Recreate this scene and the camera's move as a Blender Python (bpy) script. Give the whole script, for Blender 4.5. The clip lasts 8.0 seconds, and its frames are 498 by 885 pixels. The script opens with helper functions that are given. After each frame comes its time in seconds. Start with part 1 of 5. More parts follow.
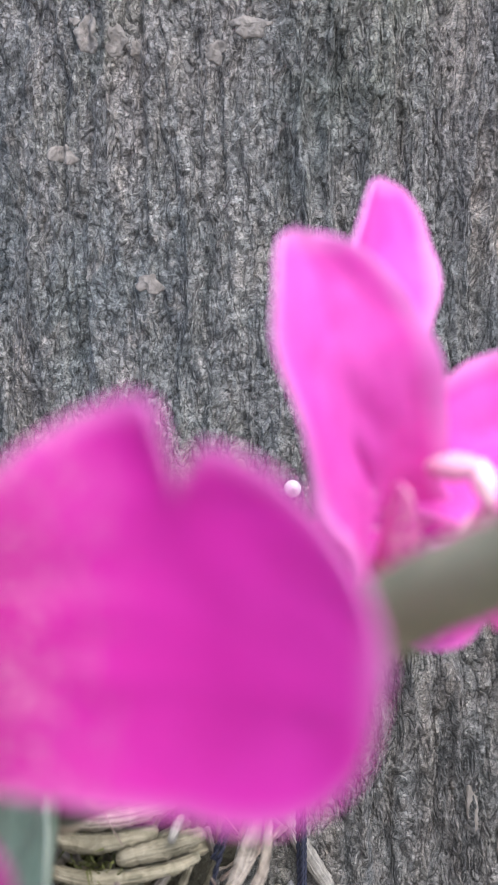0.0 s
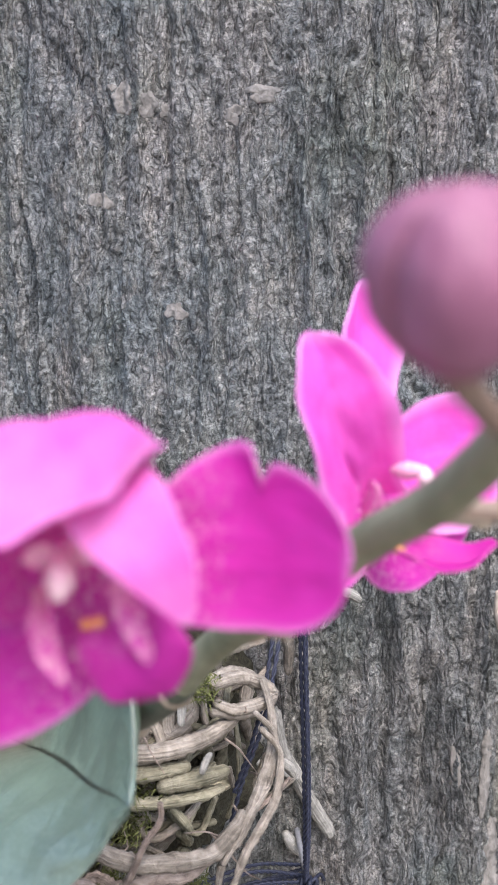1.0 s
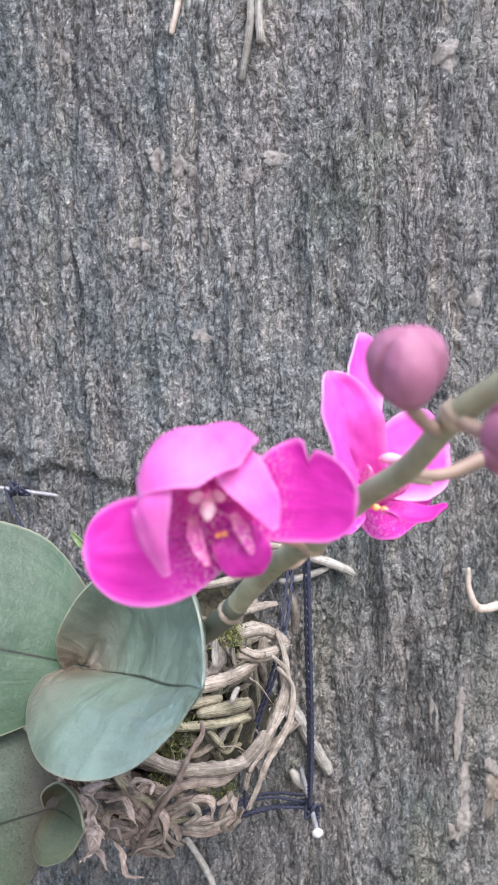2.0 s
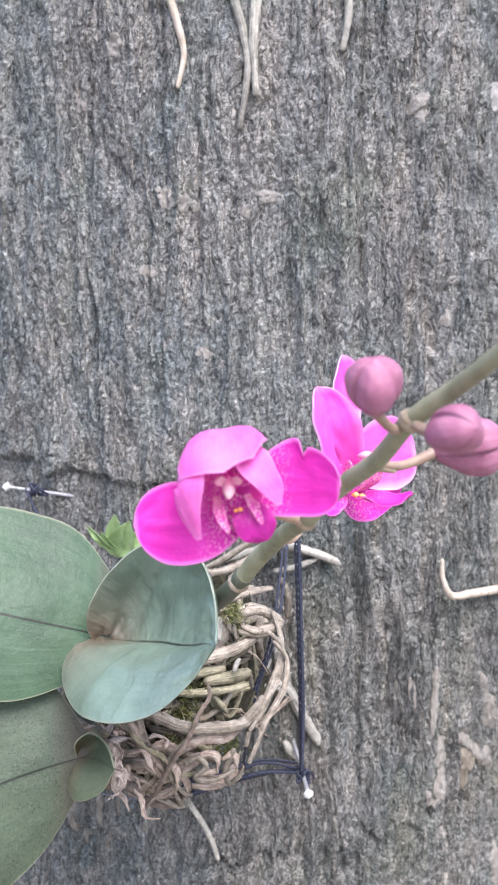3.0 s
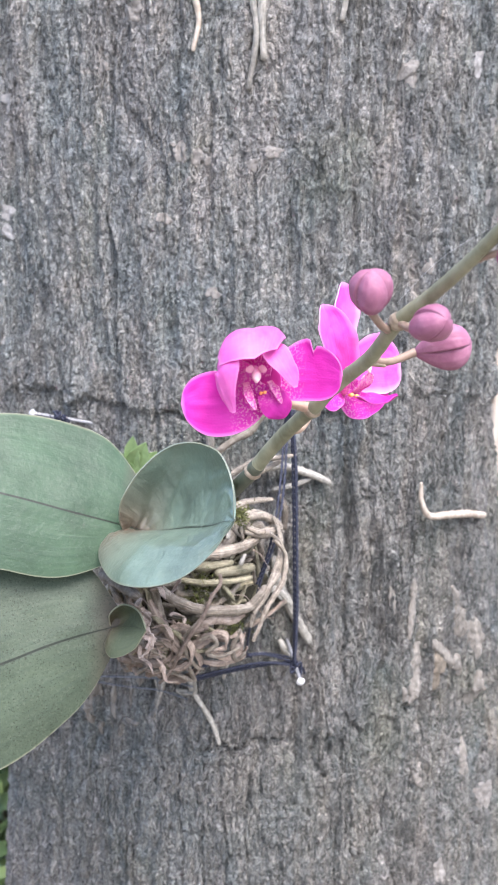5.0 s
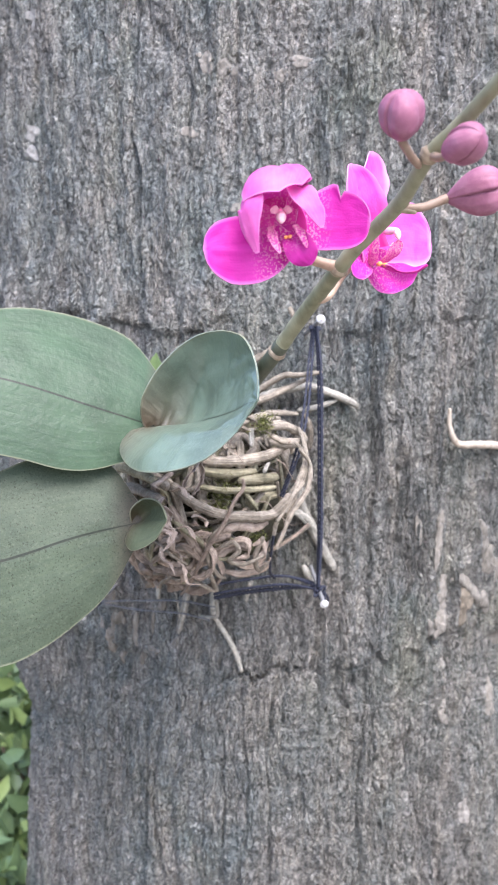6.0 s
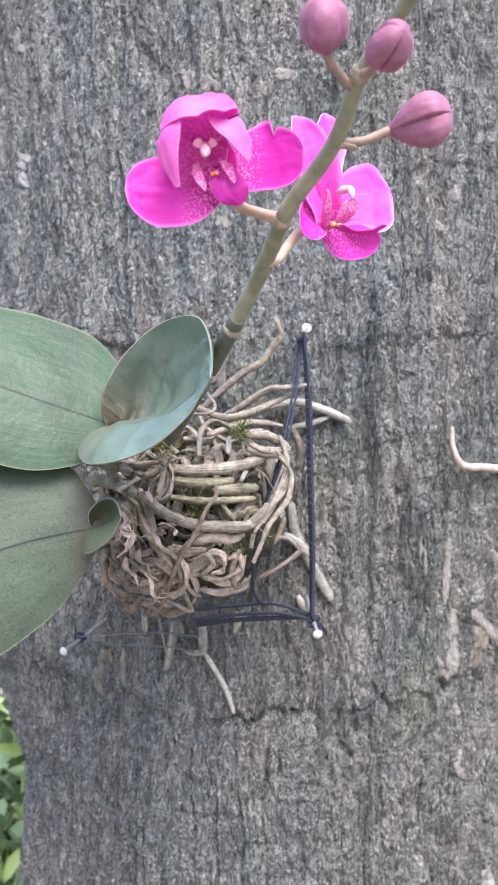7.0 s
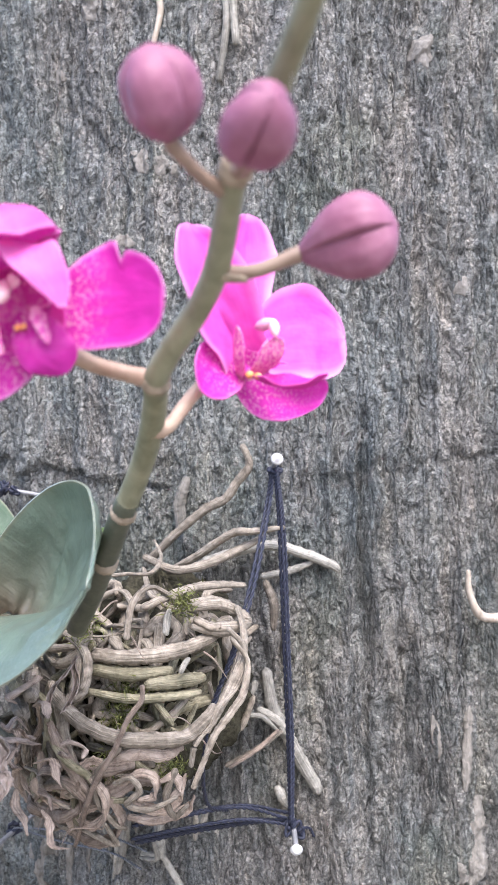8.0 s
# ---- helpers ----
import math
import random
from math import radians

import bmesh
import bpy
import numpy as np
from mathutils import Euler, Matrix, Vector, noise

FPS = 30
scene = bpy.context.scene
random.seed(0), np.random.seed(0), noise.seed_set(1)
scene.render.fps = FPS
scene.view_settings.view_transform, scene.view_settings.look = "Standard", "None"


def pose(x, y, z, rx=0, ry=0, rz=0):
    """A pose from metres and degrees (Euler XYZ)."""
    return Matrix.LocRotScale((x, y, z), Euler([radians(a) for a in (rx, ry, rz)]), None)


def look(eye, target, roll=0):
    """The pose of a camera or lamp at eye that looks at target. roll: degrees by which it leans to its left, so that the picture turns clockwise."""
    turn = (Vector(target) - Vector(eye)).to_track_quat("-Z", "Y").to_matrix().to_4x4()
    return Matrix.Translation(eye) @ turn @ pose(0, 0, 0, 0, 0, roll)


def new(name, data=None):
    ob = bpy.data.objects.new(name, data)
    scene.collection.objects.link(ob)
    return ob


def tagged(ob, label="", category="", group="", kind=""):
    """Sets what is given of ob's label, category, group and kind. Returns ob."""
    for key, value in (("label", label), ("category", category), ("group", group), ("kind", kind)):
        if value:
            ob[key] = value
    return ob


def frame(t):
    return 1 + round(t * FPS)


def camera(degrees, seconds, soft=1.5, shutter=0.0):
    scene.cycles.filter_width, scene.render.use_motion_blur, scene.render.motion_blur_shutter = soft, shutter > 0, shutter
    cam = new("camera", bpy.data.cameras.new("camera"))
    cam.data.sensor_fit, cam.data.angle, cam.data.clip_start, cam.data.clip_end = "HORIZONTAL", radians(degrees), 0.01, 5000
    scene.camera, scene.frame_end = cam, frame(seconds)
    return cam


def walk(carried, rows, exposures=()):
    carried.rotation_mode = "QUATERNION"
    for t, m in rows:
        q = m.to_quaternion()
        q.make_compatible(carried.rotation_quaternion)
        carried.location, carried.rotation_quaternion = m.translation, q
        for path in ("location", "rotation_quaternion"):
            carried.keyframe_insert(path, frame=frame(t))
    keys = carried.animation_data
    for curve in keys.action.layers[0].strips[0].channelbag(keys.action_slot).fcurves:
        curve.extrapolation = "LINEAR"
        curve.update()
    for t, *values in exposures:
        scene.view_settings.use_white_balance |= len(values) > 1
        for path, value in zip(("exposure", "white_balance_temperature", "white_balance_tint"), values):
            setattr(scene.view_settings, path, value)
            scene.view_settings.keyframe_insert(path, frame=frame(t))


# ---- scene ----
cam = camera(34.4, 8.0)
METRES, EYE, TILT, LEAN, TURN = 0.7, 1.4, -8.0, 0.0, 0.0
ROWS = [
    (0.0, 0.0, 0.0, 0.0, 0.0, 0.0, -0.0),
    (0.5, -0.0056, -0.0409, 0.0036, 0.07, -0.17, 0.03),
    (1.0, -0.0097, -0.1018, 0.0045, 0.1, -0.01, 0.05),
    (1.5, -0.0243, -0.1821, 0.0046, -0.27, 0.06, 0.08),
    (3.0, -0.0496, -0.3621, -0.0052, -1.62, 0.98, 0.28),
    (3.5, -0.0574, -0.4123, -0.0023, -2.2, 1.07, 0.25),
    (4.0, -0.0662, -0.4619, -0.0018, -2.59, 1.02, 0.04),
    (5.5, -0.082, -0.4786, -0.099, -2.58, -2.24, -0.75),
    (6.0, -0.0764, -0.4694, -0.1505, -0.96, -2.17, -0.84),
    (6.5, -0.0443, -0.4503, -0.2134, 0.44, -1.23, -0.81),
    (7.0, -0.0034, -0.4132, -0.2274, 2.08, 3.34, -0.36),
    (7.5, 0.0405, -0.3301, -0.1858, 3.65, 6.17, -0.05),
    (8.0, 0.0718, -0.2246, -0.1187, 5.07, 7.54, -0.16),
]
LIGHTER = [(0.0, 1.35), (1.5, 1.55), (3.0, 1.91), (3.5, 1.80), (4.2, 1.73), (5.5, 2.06), (6.5, 1.87), (7.5, 1.94), (8.0, 1.86)]
walk(cam, [(t, pose(0, 0, EYE, TILT, LEAN, TURN) @ pose(METRES * x, METRES * y, METRES * z, 90 + pitch, roll, yaw)) for t, x, y, z, yaw, pitch, roll in ROWS],
     [(t, e, 6000, 14) for t, e in LIGHTER])

cam.data.dof.use_dof = True
cam.data.dof.focus_distance = 0.47
cam.data.dof.aperture_fstop = 21.0

# ---- world and light ----
world = bpy.data.worlds.new("overcast_sky")
scene.world = world
world.use_nodes = True
wn, wl = world.node_tree.nodes, world.node_tree.links
sky = wn.new("ShaderNodeTexSky")
sky.sky_type = "NISHITA"
sky.sun_disc = False
sky.sun_elevation = radians(58)
sky.sun_rotation = radians(155)
sky.air_density, sky.dust_density, sky.ozone_density = 1.0, 4.0, 1.0
wn["Background"].inputs["Strength"].default_value = 0.15
wl.new(sky.outputs["Color"], wn["Background"].inputs["Color"])
sun = new("sun", bpy.data.lights.new("sun", "SUN"))
sun.data.energy, sun.data.angle, sun.data.color = 1.3, radians(40), (1.0, 0.98, 0.97)
sun.matrix_world = look((0.75, -2.2, 3.5), (0, 0, 0))


# ---- materials ----
class Mat:
    """A node material with a Principled shader and short ways to add nodes."""

    def __init__(self, name, rough=0.6, spec=0.4):
        self.m = bpy.data.materials.new(name)
        self.m.use_nodes = True
        self.n, self.l = self.m.node_tree.nodes, self.m.node_tree.links
        self.p = self.n["Principled BSDF"]
        self.p.inputs["Roughness"].default_value = rough
        self.p.inputs["Specular IOR Level"].default_value = spec

    def coords(self, scale=(1, 1, 1)):
        tc, mp = self.n.new("ShaderNodeTexCoord"), self.n.new("ShaderNodeMapping")
        mp.inputs["Scale"].default_value = scale
        self.l.new(tc.outputs["Object"], mp.inputs["Vector"])
        return mp.outputs["Vector"]

    def noise(self, scale, detail=4, rough=0.55, stretch=(1, 1, 1), warp=0.0):
        t = self.n.new("ShaderNodeTexNoise")
        t.inputs["Scale"].default_value, t.inputs["Detail"].default_value = scale, detail
        t.inputs["Roughness"].default_value, t.inputs["Distortion"].default_value = rough, warp
        self.l.new(self.coords(stretch), t.inputs["Vector"])
        return t.outputs["Fac"]

    def attr(self, name):
        t = self.n.new("ShaderNodeAttribute")
        t.attribute_name = name
        return t.outputs["Fac"]

    def ramp(self, fac, stops, ease="LINEAR"):
        t = self.n.new("ShaderNodeValToRGB")
        t.color_ramp.interpolation = ease
        e = t.color_ramp.elements
        while len(e) < len(stops):
            e.new(0.5)
        for k, (pos, col) in zip(e, stops):
            k.position = pos
            k.color = (*col, 1) if not isinstance(col, (int, float)) else (col, col, col, 1)
        self.l.new(fac, t.inputs["Fac"])
        return t.outputs["Color"]

    def mix(self, fac, a, b, how="MIX"):
        t = self.n.new("ShaderNodeMix")
        t.data_type, t.blend_type = "RGBA", how
        for sock, v in ((t.inputs["Factor"], fac), (t.inputs["A"], a), (t.inputs["B"], b)):
            if isinstance(v, (int, float)):
                sock.default_value = v if sock.name == "Factor" else (v, v, v, 1)
            elif isinstance(v, tuple):
                sock.default_value = (*v, 1)
            else:
                self.l.new(v, sock)
        return t.outputs["Result"]

    def math(self, how, a, b):
        t = self.n.new("ShaderNodeMath")
        t.operation = how
        for sock, v in zip(t.inputs, (a, b)):
            if isinstance(v, (int, float)):
                sock.default_value = v
            else:
                self.l.new(v, sock)
        return t.outputs["Value"]

    def rand(self):
        return self.n.new("ShaderNodeObjectInfo").outputs["Random"]

    def color(self, out):
        if isinstance(out, tuple):
            self.p.inputs["Base Color"].default_value = (*out, 1)
        else:
            self.l.new(out, self.p.inputs["Base Color"])
        return self

    def bump(self, fac, depth, strength=1.0):
        t = self.n.new("ShaderNodeBump")
        t.inputs["Distance"].default_value, t.inputs["Strength"].default_value = depth, strength
        self.l.new(fac, t.inputs["Height"])
        old = self.p.inputs["Normal"].links
        if old:
            self.l.new(old[0].from_socket, t.inputs["Normal"])
        self.l.new(t.outputs["Normal"], self.p.inputs["Normal"])
        return self

    def glow_through(self, col, share):
        """Lets light pass diffusely through thin tissue."""
        tr, ms = self.n.new("ShaderNodeBsdfTranslucent"), self.n.new("ShaderNodeMixShader")
        if isinstance(col, tuple):
            tr.inputs["Color"].default_value = (*col, 1)
        else:
            self.l.new(col, tr.inputs["Color"])
        ms.inputs["Fac"].default_value = share
        self.l.new(self.p.outputs["BSDF"], ms.inputs[1])
        self.l.new(tr.outputs["BSDF"], ms.inputs[2])
        self.l.new(ms.outputs["Shader"], self.n["Material Output"].inputs["Surface"])
        return self


def bark_material():
    m = Mat("bark", 0.9, 0.2)
    grain = m.noise(300, 5, 0.66, (1, 1, 0.95), 0.4)
    worm = m.noise(270, 2, 0.5, (0.9, 0.9, 1.1), 0.9)
    crumb = m.noise(470, 2, 0.5, (1, 1, 1.1), 0.8)
    vein = m.noise(46, 2, 0.5, (1, 1, 0.17), 1.4)
    split = m.noise(135, 1, 0.5, (1, 1, 0.36), 0.9)
    streak = m.noise(36, 5, 0.62, (1, 1, 0.15), 0.6)
    patch = m.noise(11, 5, 0.6, (1, 1, 0.6), 0.5)
    spots = m.noise(58, 4, 0.55, (1, 1, 0.8), 0.5)
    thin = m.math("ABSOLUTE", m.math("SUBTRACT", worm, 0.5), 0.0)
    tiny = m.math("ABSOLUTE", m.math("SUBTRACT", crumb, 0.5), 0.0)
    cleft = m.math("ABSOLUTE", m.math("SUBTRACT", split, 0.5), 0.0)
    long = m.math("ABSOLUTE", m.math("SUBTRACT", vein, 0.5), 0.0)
    xyz = m.n.new("ShaderNodeSeparateXYZ")
    m.l.new(m.coords(), xyz.inputs[0])
    base = m.ramp(grain, [(0.28, (0.180, 0.180, 0.178)), (0.50, (0.289, 0.286, 0.278)), (0.76, (0.405, 0.398, 0.386))])
    cool = m.ramp(streak, [(0.34, (0.74, 0.79, 0.83)), (0.48, (0.96, 0.97, 0.97)), (0.66, (1.14, 1.09, 1.04))])
    c = m.mix(0.65, base, cool, "MULTIPLY")
    band = m.ramp(m.noise(85, 4, 0.6, (1, 1, 0.10), 0.7), [(0.36, (0.70, 0.72, 0.73)), (0.50, (0.98, 0.98, 0.97)), (0.64, (1.19, 1.15, 1.09))])
    c = m.mix(0.8, c, band, "MULTIPLY")
    warm = m.ramp(patch, [(0.36, (0.84, 0.92, 0.93)), (0.50, (0.98, 0.99, 0.97)), (0.64, (1.10, 1.06, 1.03))])
    c = m.mix(0.9, c, warm, "MULTIPLY")
    # blue-grey stain on the flank; also paints weaker light into the upper left
    stain_shade = m.math("ADD", m.math("ADD", m.math("MULTIPLY", xyz.outputs[0], -3.2), m.math("MULTIPLY", m.math("SUBTRACT", xyz.outputs[2], 1.45), 2.2)), m.math("MULTIPLY", m.noise(14, 5, 0.65, (1, 1, 0.35), 0.6), 1.8))
    c = m.mix(m.ramp(stain_shade, [(1.05, 0.0), (1.65, 1.0)]), c, m.mix(1.0, c, (0.63, 0.71, 0.77), "MULTIPLY"))
    algae = m.ramp(m.noise(6.5, 3, 0.55, (1, 1, 0.7), 0.5), [(0.52, 0.0), (0.68, 1.0)])
    c = m.mix(m.math("MULTIPLY", algae, 0.45), c, m.mix(1.0, c, (0.74, 0.84, 0.66), "MULTIPLY"))
    # darker, slightly browner tint below each ring crack, stronger towards +x
    for at, tint in ((1.30, (0.83, 0.82, 0.80)), (0.975, (0.95, 0.95, 0.93))):
        height = m.math("ADD", m.math("MULTIPLY", xyz.outputs[2], -8.0), m.math("MULTIPLY", patch, 1.2))
        old = m.ramp(m.math("ADD", height, 8.0 * at - 0.1), [(0.35, 0.0), (0.65, 1.0)])
        rightward = m.ramp(m.math("ADD", xyz.outputs[0], m.math("MULTIPLY", patch, 0.2)), [(0.0, 0.25 if at > 1 else 0.8), (0.16, 0.9)])
        c = m.mix(m.math("MULTIPLY", old, rightward), c, m.mix(1.0, c, tint, "MULTIPLY"))
    pale = m.ramp(spots, [(0.58, 0.0), (0.68, 1.0)])
    c = m.mix(m.math("MULTIPLY", pale, 0.5), c, (0.44, 0.41, 0.375))
    # colour darkens along the same noise lines that the bumps below recess
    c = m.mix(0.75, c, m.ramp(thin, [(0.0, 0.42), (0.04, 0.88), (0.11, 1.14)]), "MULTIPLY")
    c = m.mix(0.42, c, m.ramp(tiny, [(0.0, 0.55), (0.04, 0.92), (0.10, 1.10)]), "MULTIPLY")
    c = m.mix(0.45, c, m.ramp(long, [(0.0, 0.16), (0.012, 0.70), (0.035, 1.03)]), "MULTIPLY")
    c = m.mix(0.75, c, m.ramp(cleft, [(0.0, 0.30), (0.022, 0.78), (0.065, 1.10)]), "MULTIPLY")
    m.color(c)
    m.bump(m.ramp(thin, [(0.0, 0.0), (0.13, 1.0)]), 0.0024, 1.0)
    m.bump(m.ramp(tiny, [(0.0, 0.0), (0.12, 1.0)]), 0.0011, 0.9)
    m.bump(m.ramp(long, [(0.0, 0.0), (0.06, 1.0)]), 0.0022, 0.9)
    m.bump(m.ramp(cleft, [(0.0, 0.0), (0.10, 1.0)]), 0.0032, 1.0)
    m.bump(grain, 0.0024, 1.0)
    return m.m


def leaf_material(name, top, tint, sheen=0.36, spec=0.4, crease=0.3, speckle=0.0, brown=0.11, wax=0.0, dry=(0.060, 0.044, 0.032)):
    m = Mat(name, sheen, spec)
    cloud = m.noise(30, 3, 0.5, (1, 1, 1))
    mott = m.noise(520, 3, 0.7)
    vec, st = m.n.new("ShaderNodeCombineXYZ"), m.n.new("ShaderNodeTexNoise")
    m.l.new(m.math("MULTIPLY", m.attr("across"), 17.0), vec.inputs[0])
    m.l.new(m.math("MULTIPLY", m.attr("base"), 2.0), vec.inputs[1])
    st.inputs["Scale"].default_value, st.inputs["Detail"].default_value = 1.0, 4
    m.l.new(vec.outputs[0], st.inputs["Vector"])
    c = m.ramp(cloud, [(0.3, tuple(0.80 * v for v in top)), (0.7, tuple(1.2 * v for v in top))])
    c = m.mix(0.8 if crease > 0.28 else 0.35, c, m.ramp(st.outputs["Fac"], [(0.3, (0.80, 0.84, 0.84)), (0.7, (1.18, 1.14, 1.12))]), "MULTIPLY")
    c = m.mix(m.math("MULTIPLY", m.ramp(mott, [(0.52, 0.0), (0.66, 1.0)]), 0.4), c, tint)
    c = m.mix(m.ramp(m.attr("base"), [(0.0, 0.9), (0.4 * brown, 0.65), (brown, 0.0)]), c, dry)
    c = m.mix(m.ramp(m.attr("rib"), [(0.0, 1.0), (0.009, 0.9), (0.017, 0.0)]), c, (0.012, 0.014, 0.010))
    c = m.mix(m.ramp(m.attr("edge"), [(0.975, 0.0), (0.995, 0.6)]), c, (0.19, 0.19, 0.125))
    if speckle:
        dots = m.ramp(m.noise(750, 2, 0.5), [(0.56, 0.0), (0.70, 1.0)])
        c = m.mix(m.math("MULTIPLY", dots, speckle), c, tuple(0.40 * v for v in top))
    m.color(c)
    m.bump(st.outputs["Fac"], 0.0007, crease)
    if crease < 0.28:
        wv, wr = m.n.new("ShaderNodeCombineXYZ"), m.n.new("ShaderNodeTexNoise")
        m.l.new(m.math("MULTIPLY", m.attr("base"), 16.0), wv.inputs[0])
        m.l.new(m.math("MULTIPLY", m.attr("across"), 1.6), wv.inputs[1])
        wr.inputs["Scale"].default_value, wr.inputs["Detail"].default_value, wr.inputs["Distortion"].default_value = 1.0, 3, 0.6
        m.l.new(wv.outputs[0], wr.inputs["Vector"])
        m.bump(wr.outputs["Fac"], 0.0035, 0.50)
    m.bump(m.noise(160, 3, 0.6), 0.0011, 0.6)
    m.p.inputs["Coat Weight"].default_value, m.p.inputs["Coat Roughness"].default_value = wax, 0.30
    return m.glow_through((0.18, 0.30, 0.06), 0.06).m


def petal_material(name, inner, rim, pale=0.0, through_share=0.42, rim_from=0.88):
    m = Mat(name, 0.5, 0.3)
    cloud = m.noise(75, 4, 0.55, (1, 1, 1), 0.5)
    fine = m.noise(900, 3, 0.6)
    c = m.ramp(cloud, [(0.30, (0.93 * inner[0], 0.72 * inner[1], 0.88 * inner[2])), (0.70, (min(1, 1.07 * inner[0]), min(1, 1.35 * inner[1]), min(1, 1.09 * inner[2])))])
    vec, st = m.n.new("ShaderNodeCombineXYZ"), m.n.new("ShaderNodeTexNoise")
    m.l.new(m.math("MULTIPLY", m.attr("across"), 13.0), vec.inputs[0])
    m.l.new(m.math("MULTIPLY", m.attr("base"), 3.0), vec.inputs[1])
    st.inputs["Scale"].default_value, st.inputs["Detail"].default_value = 1.0, 3
    m.l.new(vec.outputs[0], st.inputs["Vector"])
    c = m.mix(0.45, c, m.ramp(st.outputs["Fac"], [(0.32, (0.92, 0.84, 0.92)), (0.68, (1.05, 1.14, 1.05))]), "MULTIPLY")
    m.bump(st.outputs["Fac"], 0.0005, 0.4)
    c = m.mix(m.ramp(m.attr("edge"), [(rim_from, 0.0), (1.0, 0.6)]), c, rim)
    spot = m.ramp(m.noise(900, 2, 0.5, (1, 1, 1), 0.2), [(0.53, 0.0), (0.58, 1.0)])
    near = m.ramp(m.attr("base"), [(0.15, 1.0), (0.50 if pale < 0.5 else 0.99, 0.0)])
    c = m.mix(m.math("MULTIPLY", m.math("MULTIPLY", spot, near), pale), c, (0.88, 0.60, 0.70))
    m.color(c)
    m.bump(fine, 0.0004, 0.5)
    return m.glow_through(c, through_share).m


def lobe_material():
    """Pale tissue with crimson flecks, as in the throat of the bloom."""
    m = Mat("lobe_flecked", 0.5, 0.3)
    c = m.ramp(m.noise(1000, 2, 0.5, (1, 1, 1), 0.3), [(0.36, (0.80, 0.42, 0.55)), (0.60, (0.66, 0.08, 0.42))])
    c = m.mix(m.ramp(m.attr("base"), [(0.0, 0.6), (0.30, 0.0)]), c, (0.80, 0.44, 0.52))
    m.color(c)
    return m.glow_through(c, 0.35).m


def plain(name, stops, scale, rough=0.6, spec=0.35, stretch=(1, 1, 1), bump=0.0, detail=4):
    m = Mat(name, rough, spec)
    f = m.noise(scale, detail, 0.6, stretch, 0.4)
    m.color(m.ramp(f, stops))
    if bump:
        m.bump(f, bump, 0.8)
    return m.m


BARK = bark_material()
LEAF = leaf_material("orchid_leaf", (0.037, 0.067, 0.037), (0.070, 0.100, 0.064), 0.45, 0.28, 0.45)
LEAF_DARK = leaf_material("orchid_leaf_dull", (0.046, 0.062, 0.039), (0.092, 0.108, 0.072), 0.55, 0.22, 0.3, 0.8, 0.20)
LEAF_PALE = leaf_material("orchid_leaf_pale", (0.122, 0.168, 0.124), (0.178, 0.225, 0.178), 0.34, 0.65, 0.25, 0.30, 0.45, 0.6, (0.135, 0.082, 0.055))
LEAF_NEW = leaf_material("orchid_leaf_new", (0.066, 0.080, 0.046), (0.100, 0.112, 0.070), 0.45, 0.3, 0.3, 0.2, 0.5, 0.0, (0.095, 0.068, 0.042))
PETAL = petal_material("petal_magenta", (0.62, 0.030, 0.40), (0.82, 0.34, 0.68), 0.49)
PETAL_INNER = petal_material("petal_deep", (0.74, 0.075, 0.50), (0.76, 0.14, 0.56), 0.30, 0.50)
PETAL_BACK = petal_material("petal_pale_back", (0.76, 0.19, 0.59), (0.84, 0.42, 0.76), 0.0, 0.52)
PETAL_LIGHT = petal_material("petal_rose", (0.84, 0.125, 0.61), (0.92, 0.55, 0.86), 0.0, 0.42, 0.78)
LIP = petal_material("lip_crimson", (0.52, 0.024, 0.33), (0.62, 0.10, 0.40), 0.2)
SPOTTED = lobe_material()
SPOTTED_PETAL = petal_material("petal_spotted", (0.68, 0.035, 0.46), (0.82, 0.30, 0.66), 0.5)
COLUMN_PINK = plain("column_pink", [(0.3, (0.66, 0.28, 0.42)), (0.7, (0.72, 0.46, 0.52))], 330, 0.5)
COLUMN = plain("column_white", [(0.3, (0.68, 0.38, 0.46)), (0.7, (0.74, 0.58, 0.56))], 330, 0.5)
CALLUS = plain("callus_orange", [(0.3, (0.70, 0.22, 0.05)), (0.7, (0.78, 0.38, 0.16))], 400, 0.5)
BUD = plain("bud_mauve", [(0.25, (0.195, 0.066, 0.112)), (0.5, (0.240, 0.092, 0.145)), (0.8, (0.30, 0.138, 0.195))], 160, 0.55, 0.3, (1, 1, 1), 0.0005)
STALK = plain("stalk_olive", [(0.3, (0.13, 0.13, 0.075)), (0.7, (0.24, 0.235, 0.15))], 110, 0.5, 0.4, (1, 1, 0.5), 0.0004)
STALK_DARK = plain("stalk_dark", [(0.3, (0.040, 0.048, 0.030)), (0.7, (0.085, 0.090, 0.060))], 120, 0.5, 0.4, (1, 1, 0.5), 0.0004)
PEDICEL = plain("pedicel_tan", [(0.3, (0.30, 0.20, 0.145)), (0.7, (0.41, 0.31, 0.235))], 120, 0.5)
PEDICEL_BUD = plain("pedicel_mauve", [(0.3, (0.19, 0.130, 0.098)), (0.7, (0.28, 0.205, 0.155))], 120, 0.5)
PAPER = plain("papery_sheath", [(0.3, (0.20, 0.155, 0.130)), (0.55, (0.33, 0.275, 0.240)), (0.8, (0.45, 0.395, 0.350))], 260, 0.8, 0.25, (1, 1, 0.4), 0.0012)
NODE = plain("node_sheath", [(0.3, (0.17, 0.13, 0.09)), (0.7, (0.36, 0.30, 0.22))], 200, 0.7)
